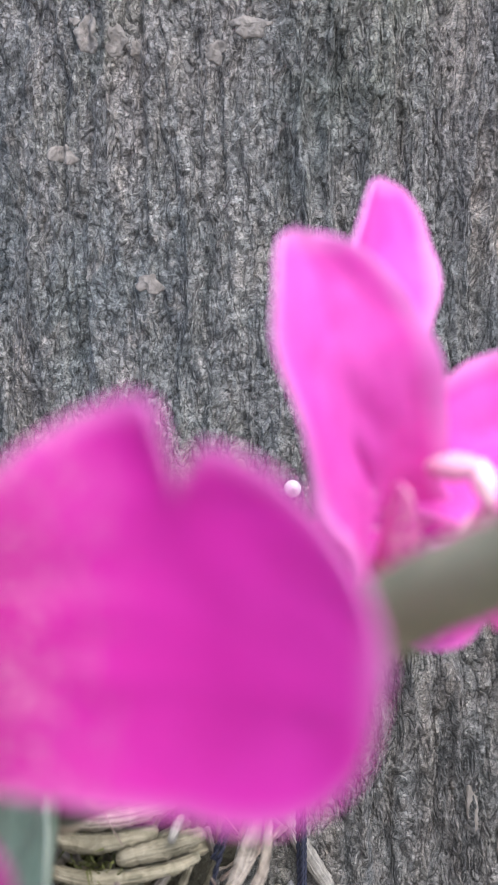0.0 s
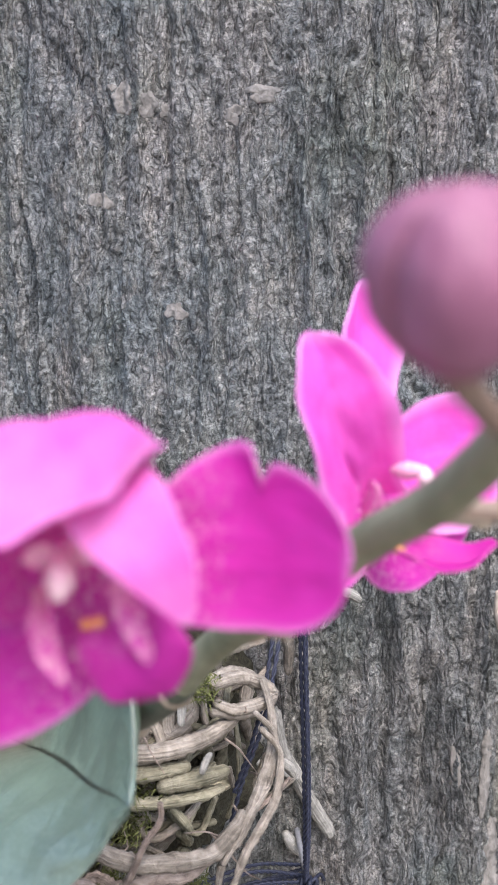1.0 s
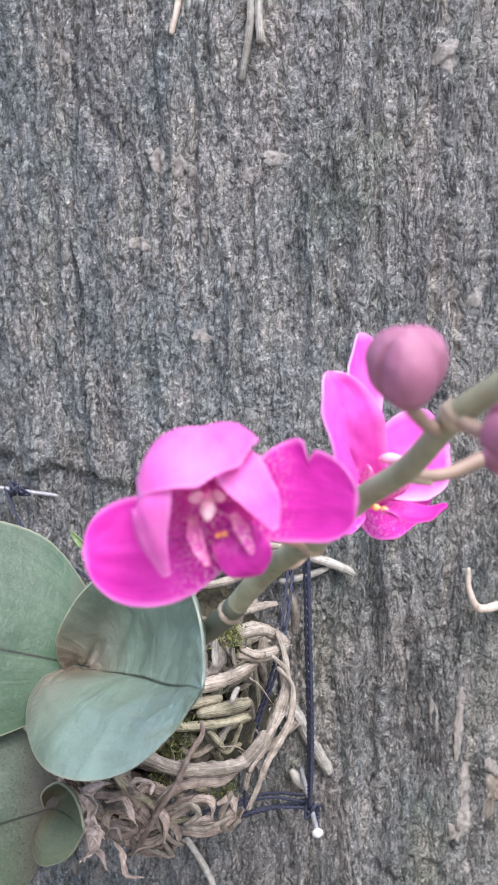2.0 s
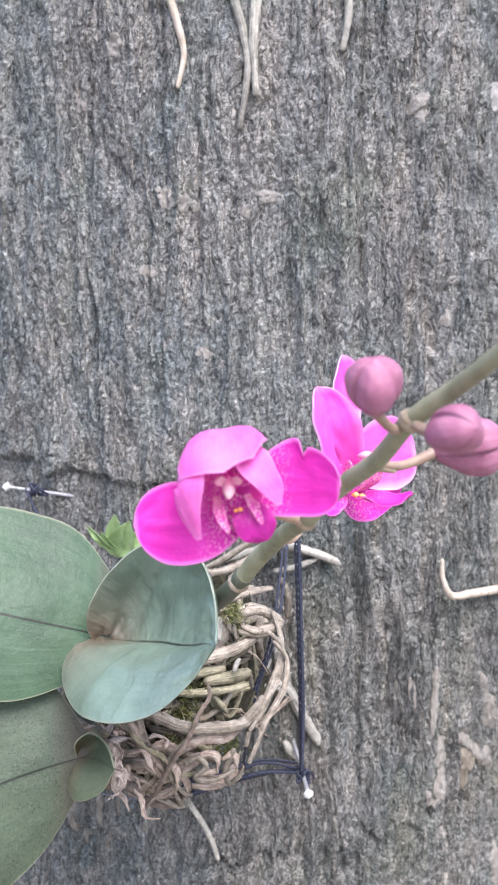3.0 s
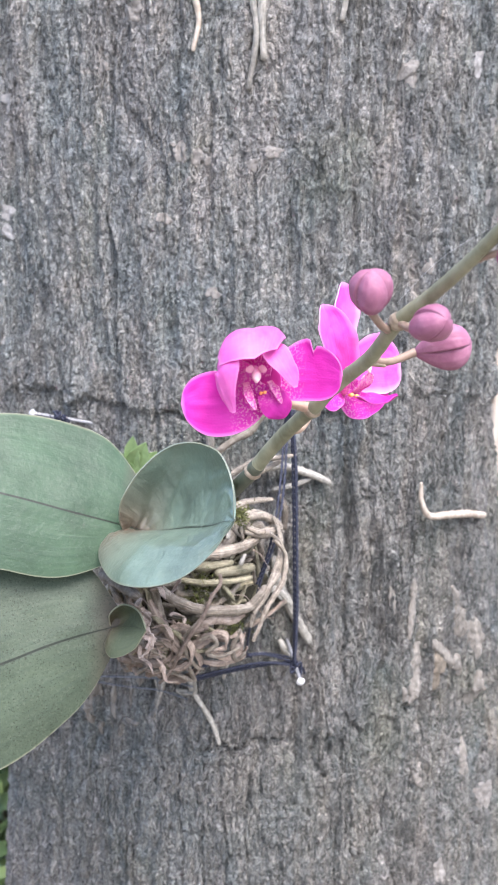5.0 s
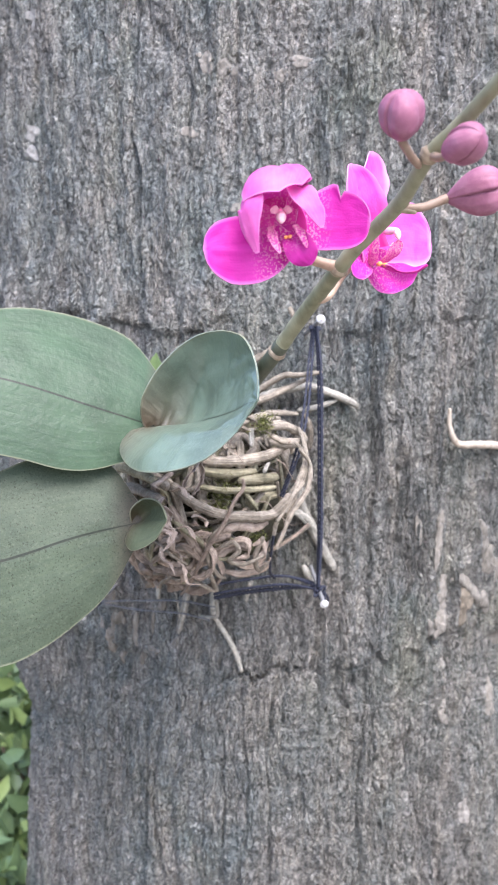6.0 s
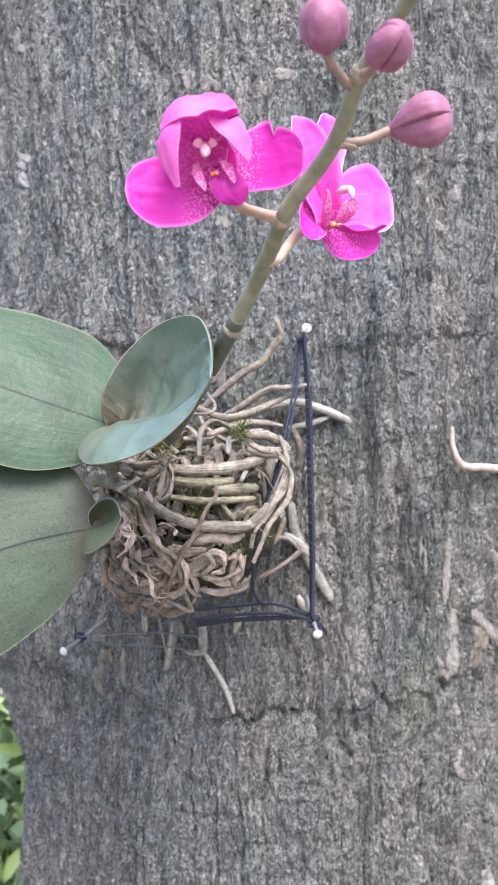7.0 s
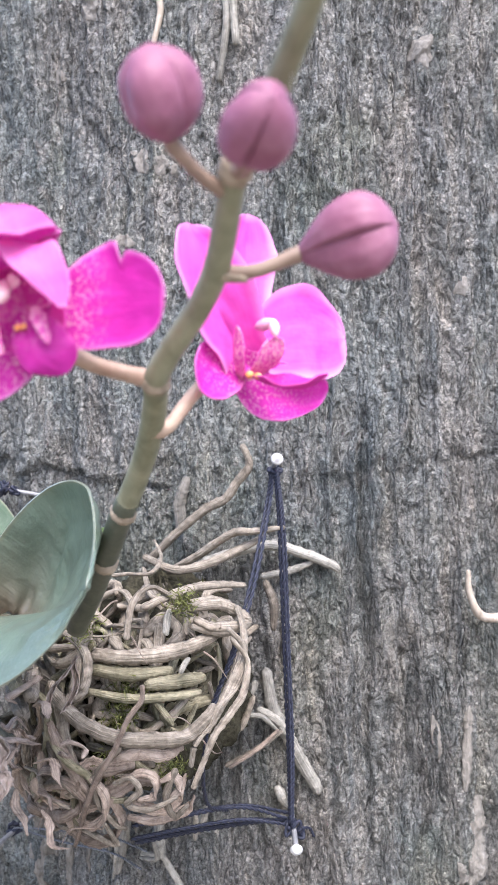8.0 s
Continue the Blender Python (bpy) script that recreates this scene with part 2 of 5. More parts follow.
def root_material(name, dark, mid, light):
    m = Mat(name, 0.85, 0.2)
    f = m.noise(150, 5, 0.65, (1, 1, 1), 0.6)
    vec, st = m.n.new("ShaderNodeCombineXYZ"), m.n.new("ShaderNodeTexNoise")
    m.l.new(m.math("MULTIPLY", m.attr("around"), 11.0), vec.inputs[0])
    m.l.new(m.math("MULTIPLY", m.attr("along"), 45.0), vec.inputs[1])
    m.l.new(m.math("MULTIPLY", m.rand(), 50.0), vec.inputs[2])
    st.inputs["Scale"].default_value, st.inputs["Detail"].default_value = 1.0, 4
    m.l.new(vec.outputs[0], st.inputs["Vector"])
    c = m.ramp(f, [(0.25, dark), (0.5, mid), (0.78, light)])
    c = m.mix(1.0, c, m.ramp(m.rand(), [(0.0, (0.60, 0.57, 0.54)), (0.4, (0.95, 0.93, 0.90)), (0.75, (1.05, 1.02, 0.98)), (1.0, (1.25, 1.19, 1.12))]), "MULTIPLY")
    c = m.mix(0.85, c, m.ramp(st.outputs["Fac"], [(0.34, 0.58), (0.5, 0.92), (0.66, 1.14)]), "MULTIPLY")
    m.color(c)
    m.bump(st.outputs["Fac"], 0.0016, 0.9)
    m.bump(f, 0.0014, 0.8)
    return m.m


ROOT = root_material("root_dry", (0.100, 0.086, 0.068), (0.245, 0.217, 0.178), (0.41, 0.375, 0.322))
ROOT_STRIP = root_material("root_withered", (0.14, 0.108, 0.088), (0.315, 0.258, 0.216), (0.48, 0.412, 0.36))
ROOT_LIVE = root_material("root_silver", (0.16, 0.158, 0.138), (0.30, 0.292, 0.262), (0.43, 0.42, 0.385))
ROOT_TAN = plain("root_tan", [(0.2, (0.22, 0.178, 0.135)), (0.5, (0.34, 0.290, 0.232)), (0.8, (0.46, 0.410, 0.345))], 130, 0.85, 0.2, (1, 1, 0.6), 0.0022)
STEEL = plain("nail_steel", [(0.3, (0.12, 0.12, 0.125)), (0.7, (0.22, 0.22, 0.225))], 300, 0.4, 0.6)
MOSS_GREEN = plain("moss_green", [(0.3, (0.06, 0.065, 0.02)), (0.7, (0.16, 0.17, 0.06))], 300, 0.95, 0.1)
ROOT_MOSSY = root_material("root_greenish", (0.10, 0.098, 0.062), (0.23, 0.215, 0.150), (0.36, 0.34, 0.255))
FLAKE = plain("bark_flake_beige", [(0.25, (0.090, 0.083, 0.071)), (0.5, (0.170, 0.156, 0.135)), (0.8, (0.270, 0.250, 0.218))], 230, 0.9, 0.2, (1, 1, 0.5), 0.004)
FLAKE_BROWN = plain("bark_flake_brown", [(0.25, (0.085, 0.072, 0.055)), (0.5, (0.150, 0.128, 0.100)), (0.8, (0.215, 0.190, 0.150))], 230, 0.9, 0.2, (1, 1, 0.5), 0.004)
LICHEN_WHITE = plain("lichen_white", [(0.25, (0.17, 0.166, 0.158)), (0.55, (0.25, 0.243, 0.232)), (0.85, (0.33, 0.322, 0.307))], 300, 0.95, 0.1, (1, 1, 1), 0.0024)
LICHEN = plain("lichen_pale", [(0.25, (0.125, 0.117, 0.105)), (0.55, (0.205, 0.191, 0.172)), (0.85, (0.28, 0.262, 0.237))], 300, 0.95, 0.1, (1, 1, 1), 0.0024)
WEED = plain("weed_leaf", [(0.3, (0.15, 0.23, 0.085)), (0.7, (0.27, 0.37, 0.17))], 60, 0.5)
WEB = plain("spider_silk", [(0.3, (0.6, 0.6, 0.6)), (0.7, (0.8, 0.8, 0.8))], 60, 0.3)
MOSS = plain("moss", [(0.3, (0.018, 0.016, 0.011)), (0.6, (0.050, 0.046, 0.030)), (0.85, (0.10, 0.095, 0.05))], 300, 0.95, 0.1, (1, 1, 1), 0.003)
NAIL = plain("nail_head_pale", [(0.3, (0.36, 0.36, 0.355)), (0.7, (0.52, 0.515, 0.50))], 300, 0.45, 0.5)
STRING_WORN = plain("string_worn_grey", [(0.3, (0.05, 0.054, 0.065)), (0.7, (0.17, 0.175, 0.185))], 500, 0.7)
STRING = plain("string_navy", [(0.3, (0.008, 0.009, 0.016)), (0.7, (0.022, 0.026, 0.048))], 600, 0.6)
GRASS = plain("garden_soil", [(0.3, (0.13, 0.112, 0.088)), (0.6, (0.27, 0.245, 0.205)), (0.85, (0.15, 0.17, 0.09))], 6, 0.95, 0.1, (1, 1, 1), 0.02)
BUSH = plain("bush_leaf", [(0.3, (0.072, 0.110, 0.048)), (0.7, (0.165, 0.235, 0.10))], 8, 0.4, 0.4)
BUSH_YOUNG = plain("bush_leaf_young", [(0.3, (0.16, 0.23, 0.07)), (0.7, (0.27, 0.34, 0.12))], 8, 0.4, 0.4)
TWIG = plain("twig", [(0.3, (0.12, 0.09, 0.06)), (0.7, (0.22, 0.17, 0.12))], 40, 0.9)
FENCE = plain("weathered_board", [(0.3, (0.30, 0.25, 0.20)), (0.7, (0.46, 0.40, 0.34))], 30, 0.85, 0.2, (1, 1, 0.1))


# ---- builders ----
def part(name, bm, material, parent=None, label=""):
    """Links a bmesh as one smooth mesh object."""
    me = bpy.data.meshes.new(name)
    bm.to_mesh(me)
    bm.free()
    return link_mesh(name, me, material, parent, label)


def link_mesh(name, me, material, parent=None, label=""):
    me.materials.append(material)
    me.shade_smooth()
    ob = new(name, me)
    if parent is not None:
        ob.parent = parent
    return tagged(ob, label)


def lattice(name, points, material, parent=None, label="", closed=False, thick=0.0, attrs=None, under=None):
    """A mesh over a grid of points (rows x columns x 3). closed: the columns meet. thick: makes a shell of that thickness with a rim."""
    P = np.asarray(points, float)
    nu, nv = P.shape[:2]
    idx = np.arange(nu * nv).reshape(nu, nv)
    if closed:
        idx = np.concatenate([idx, idx[:, :1]], 1)
    q = np.stack([idx[:-1, :-1], idx[:-1, 1:], idx[1:, 1:], idx[1:, :-1]], -1).reshape(-1, 4)
    V, F = P.reshape(-1, 3), q
    A = {k: np.asarray(v, float).reshape(-1) for k, v in (attrs or {}).items()}
    if thick:
        du, dv = np.gradient(P, axis=0), np.gradient(P, axis=1)
        n = np.cross(du, dv)
        n /= np.linalg.norm(n, axis=2, keepdims=True) + 1e-12
        low = (P - thick * n).reshape(-1, 3)
        off = nu * nv
        ring = np.concatenate([idx[0, :-1], idx[:-1, -1], idx[-1, :0:-1], idx[:0:-1, 0]])
        nxt = np.roll(ring, -1)
        rim = np.stack([ring, ring + off, nxt + off, nxt], -1)
        V, F = np.concatenate([V, low]), np.concatenate([q, q[:, ::-1] + off, rim])
        A = {k: np.concatenate([v, v]) for k, v in A.items()}
    me = bpy.data.meshes.new(name)
    me.vertices.add(len(V))
    me.vertices.foreach_set("co", V.ravel())
    me.loops.add(F.size)
    me.loops.foreach_set("vertex_index", F.ravel().astype(np.int32))
    me.polygons.add(len(F))
    me.polygons.foreach_set("loop_start", np.arange(0, F.size, 4, dtype=np.int32))
    me.update(calc_edges=True)
    for k, v in A.items():
        me.attributes.new(k, "FLOAT", "POINT").data.foreach_set("value", v.astype(np.float32))
    ob = link_mesh(name, me, material, parent, label)
    if thick:
        me.set_sharp_from_angle(angle=radians(50))
    if under is not None:
        me.materials.append(under)
        side = np.zeros(len(F), np.int32)
        side[len(q):2 * len(q)] = 1
        me.polygons.foreach_set("material_index", side)
    return ob


def smooth_line(pts, n):
    """A Catmull-Rom line through points of any dimension, as n rows."""
    p = np.array(pts, float)
    if len(p) == 2:
        return p[0] + np.linspace(0, 1, n)[:, None] * (p[1] - p[0])
    p = np.concatenate([2 * p[:1] - p[1:2], p, 2 * p[-1:] - p[-2:-1]])
    t = np.linspace(0, len(p) - 3 - 1e-9, n)
    i, f = t.astype(int), (t % 1)[:, None]
    a, b, c, d = p[i], p[i + 1], p[i + 2], p[i + 3]
    return 0.5 * (2 * b + (c - a) * f + (2 * a - 5 * b + 4 * c - d) * f**2 + (3 * b - a - 3 * c + d) * f**3)


def tube(name, pts, radii, material, parent=None, label="", n=24, sides=8, rough=0.0, flat=1.0, seed=0):
    """A round, tapered, closed tube through points. rough: how far its skin is uneven."""
    c = smooth_line(pts, n)
    r = np.interp(np.linspace(0, 1, n), np.linspace(0, 1, len(radii)), radii)
    rng = np.random.default_rng(seed + len(pts) * 7 + int(1e4 * abs(c[0, 0])))
    t = np.gradient(c, axis=0)
    t /= np.linalg.norm(t, axis=1, keepdims=True) + 1e-12
    ref = np.array([0.31, 0.17, 0.93]) if abs(t[:, 2]).mean() < 0.8 else np.array([0.93, 0.2, 0.1])
    s = np.cross(t, ref)
    s /= np.linalg.norm(s, axis=1, keepdims=True)
    b = np.cross(t, s)
    a = np.linspace(0, 2 * np.pi, sides, endpoint=False)
    rr = r[:, None] * (1 + rough * rng.normal(size=(n, sides)))
    P = c[:, None] + rr[..., None] * (np.cos(a)[None, :, None] * s[:, None] + flat * np.sin(a)[None, :, None] * b[:, None])
    cap0, cap1 = np.repeat(c[:1, None], sides, 1), np.repeat(c[-1:, None], sides, 1)
    e0 = c[0] + 0.6 * (P[0] - c[0]) - 0.55 * r[0] * t[0]
    e1 = c[-1] + 0.6 * (P[-1] - c[-1]) + 0.55 * r[-1] * t[-1]
    P = np.concatenate([cap0 - 0.7 * r[0] * t[0], e0[None], P, e1[None], cap1 + 0.7 * r[-1] * t[-1]])
    along = np.concatenate([[0, 0], np.cumsum(np.linalg.norm(np.diff(c, axis=0, prepend=c[:1]), axis=1)), [0, 0]])
    along[-2:] = along[-3]
    fold = np.abs(np.linspace(-1, 1, sides, endpoint=False))
    return lattice(name, P, material, parent, label, closed=True, attrs={"along": along[:, None] * np.ones((1, sides)), "around": fold[None] * np.ones((len(P), 1))})


def blade(name, mid, up, down, wide, material, parent, label="", wide_down=None, bow_up=(0, 0, 0), bow_down=(0, 0, 0), n=32, m=11, thick=0.0012, wave=0.0, notch=None, seed=1, round_tip=True, under=None):
    """A leaf or petal: its midrib, the ways its two halves spread (rows from base to tip), its half width along the midrib."""
    u = np.linspace(0, 1, n)
    lines = [smooth_line(mid, 400), smooth_line(up, 400), smooth_line(down, 400)]
    u = np.sin(0.5 * np.pi * np.linspace(0, 1, n)) if round_tip else u
    c, U, D = [np.stack([np.interp(u, np.linspace(0, 1, 400), q[:, k]) for k in range(3)], 1) for q in lines]
    BU, BD = np.array(bow_up, float), np.array(bow_down, float)
    w, wd = [np.maximum(np.interp(u, np.linspace(0, 1, 400), smooth_line([[x] for x in q], 400)[:, 0]) if len(q) < 30 else np.interp(u, np.linspace(0, 1, len(q)), q), 1e-4) for q in (wide, wide_down or wide)]
    s = np.linspace(-1, 1, 2 * m - 1)
    rng = np.random.default_rng(seed)
    ph = rng.uniform(0, 6.28, 6)
    P = np.zeros((n, len(s), 3))
    crinkle = 0.03 if thick < 0.001 else 0.008
    for j, v in enumerate(s):
        way, bow = (U, BU) if v > 0 else (D, BD)
        k = abs(v)
        ww = (w if v > 0 else wd) * (1 - (notch(u, v) if notch else 0))
        rip = wave * k**2 * (np.sin(9 * u + ph[0] + (v > 0) * 2) + 0.6 * np.sin(17 * u + ph[1] + (v > 0)))
        nrm = np.cross(np.gradient(c, axis=0), way)
        nrm /= np.linalg.norm(nrm, axis=1, keepdims=True) + 1e-9
        P[:, j] = c + (ww * k)[:, None] * way + (ww * k * k)[:, None] * bow + ((rip + crinkle * (grain2(7 * u, 4 * v + 0 * u, seed + 300) + 0.5 * grain2(15 * u, 9 * v + 0 * u, seed + 301))) * ww)[:, None] * nrm
    rib = np.abs(s)[None] * np.ones((n, 1))
    edge = np.maximum(rib, (u**3)[:, None])
    return lattice(name, P, material, parent, label, thick=thick, attrs={"base": u[:, None] * np.ones((1, len(s))), "rib": rib, "edge": edge, "across": s[None] * np.ones((n, 1))}, under=under)


def cupped(name, mid, upper, lower, hollow, fold, material, parent, label="", n=56, m=18, thick=0.0011, crease=0.0030, under=None, seed=401):
    """A leaf or petal rolled like a cup: its midrib and two margins from base to tip, how far each half bellies out of its chord."""
    M, E, L, H, F = [smooth_line(q, n) for q in (mid, upper, lower, hollow, fold)]
    s, u = np.linspace(-1, 1, 2 * m - 1), np.linspace(0, 1, n)
    k = np.abs(s)[None, :, None]
    edge, swell = np.where(s[None, :, None] > 0, E[:, None], L[:, None]), np.where(s[None, :, None] > 0, H[:, None], F[:, None])
    P = (1 - k) * M[:, None] + k * edge + 4 * k * (1 - k) * swell
    U, S = np.meshgrid(u, s, indexing="ij")
    nrm = np.cross(np.gradient(P, axis=0), np.gradient(P, axis=1))
    nrm /= np.linalg.norm(nrm, axis=2, keepdims=True) + 1e-9
    folds = (grain2(10 * U - 5 * np.abs(S), 2.0 * S, seed) + 0.6 * grain2(23 * U - 11 * np.abs(S), 3.0 * S, seed + 2)) * np.exp(-(((np.abs(S) - 0.5) / 0.32) ** 2)) * np.clip(U * (1 - U) * 5, 0, 1) * np.where(S > 0, 1.0, 0.35)
    P = P + nrm * (crease * folds + 0.25 * crease * grain2(14 * U, 8 * S, seed + 1))[..., None]
    return lattice(name, P, material, parent, label, thick=thick, attrs={"base": U, "rib": np.abs(S), "edge": np.maximum(np.abs(S), U**6), "across": S}, under=under)


def oval(w, start=0.15, blunt=2.2, fat=0.55):
    """Half widths of a rounded petal that begins narrow and ends blunt; fat: where it is widest."""
    u = np.linspace(0, 1, 120)
    q = np.where(u < fat, (fat - u) / fat, (u - fat) / (1 - fat))
    body = (1 - q**blunt).clip(0) ** (1 / blunt)
    return [float(x) for x in w * np.maximum(body, start * (1 - u))]


def thing(name, label, category, at=(0, 0, 0), group="", kind=""):
    e = new(name)
    e.empty_display_size = 0.02
    e.location = at
    return tagged(e, label, category, group, kind)


def grain2(x, y, seed):
    """Smooth random relief over a plane, -1 to 1."""
    xi, yi = np.floor(x).astype(np.int64), np.floor(y).astype(np.int64)
    fx, fy = x - xi, y - yi
    fx, fy = fx * fx * (3 - 2 * fx), fy * fy * (3 - 2 * fy)

    def h(a, b):
        k = (a * 374761393 + b * 668265263 + seed * 1442695041) & 0xFFFFFFFF
        k = ((k ^ (k >> 13)) * 1274126177) & 0xFFFFFFFF
        return ((k ^ (k >> 16)) & 0xFFFF) / 32767.5 - 1

    return (h(xi, yi) * (1 - fx) + h(xi + 1, yi) * fx) * (1 - fy) + (h(xi, yi + 1) * (1 - fx) + h(xi + 1, yi + 1) * fx) * fy


# ---- ground and trunk ----
def ground():
    n = 60
    g = np.concatenate([-np.geomspace(900, 0.3, n // 2), np.geomspace(0.3, 900, n // 2)])
    X, Y = np.meshgrid(g, g, indexing="ij")
    Z = 0.02 * grain2(X * 2.1, Y * 2.1, 3) * (np.hypot(X, Y) < 20)
    tagged(lattice("ground", np.stack([X, Y, Z], -1), GRASS), "bare garden soil with scattered low weeds", "ground", kind="structure")


TRUNK_X, TRUNK_Y, TRUNK_R = 0.0, 0.745, 0.313


def trunk_radius(a, z):
    """Radius of the bark at angle a (0 faces the viewer, plus is to +x) and height z."""
    s = a * TRUNK_R
    r = TRUNK_R + (0.062 * np.clip((z - 0.80) / 0.20, 0, 1) + 0.014) * np.clip((-a - 0.5) / 0.8, 0, 1) ** 1.3
    r = r + 0.05 * np.clip((1.25 - z) / 0.35, 0, 1) * np.clip((a - 0.7) / 0.6, 0, 1)
    r = r + 0.10 * np.exp(-z / 0.25)
    r = r + 0.006 * grain2(s / 0.11, z / 0.30, 11)
    wx = s + 0.008 * grain2(s / 0.04, z / 0.09, 5) + 0.003 * grain2(s / 0.012, z / 0.03, 6)
    coarse = 1 - np.abs(grain2(wx / 0.016, z / 0.16, 21))
    mid = 1 - np.abs(grain2(wx / 0.0075, z / 0.045, 22))
    fine = grain2(wx / 0.0036, z / 0.0085, 23)
    tiny = grain2(wx / 0.0023, z / 0.0032, 24)
    low = np.clip((0.968 - z) / 0.03, 0, 1)
    rough_side = np.clip(0.40 + 0.60 * np.clip((a - 0.05) / 0.25, 0, 1) + 0.4 * np.clip((-a - 0.45) / 0.3, 0, 1), 0, 1)
    side = 0.85 * rough_side * (1 - 0.45 * low)
    r = r + low * (0.0034 * np.abs(grain2(wx / 0.013, z / 0.015, 27)) + 0.0024 * np.abs(grain2(wx / 0.0055, z / 0.006, 28)) - 0.002)
    r = r + side * 0.0165 * (coarse**2 - 0.4) + 0.0045 * rough_side * (mid**2 - 0.4) + 0.0015 * fine + 0.0010 * tiny
    r = r - 0.0042 * np.exp(-((grain2(wx / 0.024, z / 0.21, 41) / 0.10) ** 2)) - 0.0030 * rough_side * np.exp(-((grain2(wx / 0.010, z / 0.05, 42) / 0.14) ** 2))
    for zc, depth in ((0.965, 0.0085), (1.314, 0.0065)):
        line = zc + 0.012 * grain2(s / 0.05, s * 0 + zc, 31) + 0.007 * grain2(s / 0.014, s * 0, 32) + 0.003 * grain2(s / 0.004, s * 0, 34)
        r = r - depth * np.exp(-(((z - line) / 0.003) ** 2)) * np.clip(0.25 + 1.1 * grain2(s / 0.045, z * 0 + zc * 9, 33), 0, 1)
        r = r - depth * np.clip((line - z) / 0.004, 0, 1) * np.clip((z - line + 0.1) / 0.09, 0, 1) * np.clip(0.6 + grain2(s / 0.06, s * 0 + zc, 35), 0, 1)
    return r


BARK_A = np.concatenate([np.linspace(-math.pi, -1.35, 24)[:-1], np.linspace(-1.35, 1.35, 760), np.linspace(1.35, math.pi, 24)[1:-1]])
BARK_Z = np.concatenate([np.linspace(-0.1, 0.64, 28)[:-1], np.linspace(0.64, 1.82, 880), np.linspace(1.82, 6.0, 60)[1:]])
BARK_R = trunk_radius(*np.meshgrid(BARK_A, BARK_Z, indexing="xy"))


def bark_r(a, z):
    """Radius of the trunk's mesh at angles and heights, between its points."""
    a, z = np.asarray(a, float), np.asarray(z, float)
    i = np.clip(np.searchsorted(BARK_A, a) - 1, 0, len(BARK_A) - 2)
    k = np.clip(np.searchsorted(BARK_Z, z) - 1, 0, len(BARK_Z) - 2)
    f = (a - BARK_A[i]) / (BARK_A[i + 1] - BARK_A[i])
    g = (z - BARK_Z[k]) / (BARK_Z[k + 1] - BARK_Z[k])
    return (BARK_R[k, i] * (1 - f) + BARK_R[k, i + 1] * f) * (1 - g) + (BARK_R[k + 1, i] * (1 - f) + BARK_R[k + 1, i + 1] * f) * g


def on_bark(a, z, out=0.0):
    r = float(bark_r(a, z)) + out
    return (TRUNK_X + r * math.sin(a), TRUNK_Y - r * math.cos(a), z)


def tree_trunk():
    A, Z = np.meshgrid(BARK_A, BARK_Z, indexing="xy")
    R = BARK_R * np.clip(1 - 0.03 * (Z - 1.8).clip(0), 0.3, 1)
    P = np.stack([TRUNK_X + R * np.sin(A), TRUNK_Y - R * np.cos(A), Z], -1)
    P = np.concatenate([P, np.array([TRUNK_X, TRUNK_Y, 6.02]) + 0 * P[-1:]])
    t = thing("tree", "thick grey-brown tree trunk with finely furrowed bark", "tree", (TRUNK_X, TRUNK_Y, 0))
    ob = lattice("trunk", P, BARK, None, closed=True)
    ob.parent = t
    ob.matrix_parent_inverse = Matrix.Translation((-TRUNK_X, -TRUNK_Y, 0))
    return t


ground()
tree_trunk()

# ---- bark details ----
tree = bpy.data.objects["tree"]
INV = Matrix.Translation((-TRUNK_X, -TRUNK_Y, 0))


def under_tree(ob):
    ob.parent = tree
    ob.matrix_parent_inverse = INV
    return ob


def scale_on_bark(name, a, z, wide, high, thick, material, seed):
    """An uneven flat lump that grows on the bark."""
    rng = np.random.default_rng(seed)
    nu, nv = 14, 28
    ph = rng.uniform(0, 6.28, 4)
    t = np.linspace(0, 2 * np.pi, nv, endpoint=False)
    edge = 1 + 0.20 * np.sin(2 * t + ph[0]) + 0.15 * np.sin(3 * t + ph[1]) + 0.12 * np.sin(5 * t + ph[2]) + 0.08 * np.sin(9 * t + ph[3])
    k = np.linspace(0, 1, nu)[:, None]
    A = a + k * edge * np.cos(t) * wide / TRUNK_R
    Z = z + k * edge * np.sin(t) * high
    R = bark_r(A, Z) + thick * (1 - k**4) * (1 + 0.15 * rng.normal(size=(nu, nv))) + 0.0004 - 0.0012 * (k > 0.99)
    P = np.stack([TRUNK_X + R * np.sin(A), TRUNK_Y - R * np.cos(A), Z], -1)
    return under_tree(lattice(name, P[:, ::-1], material, closed=True))


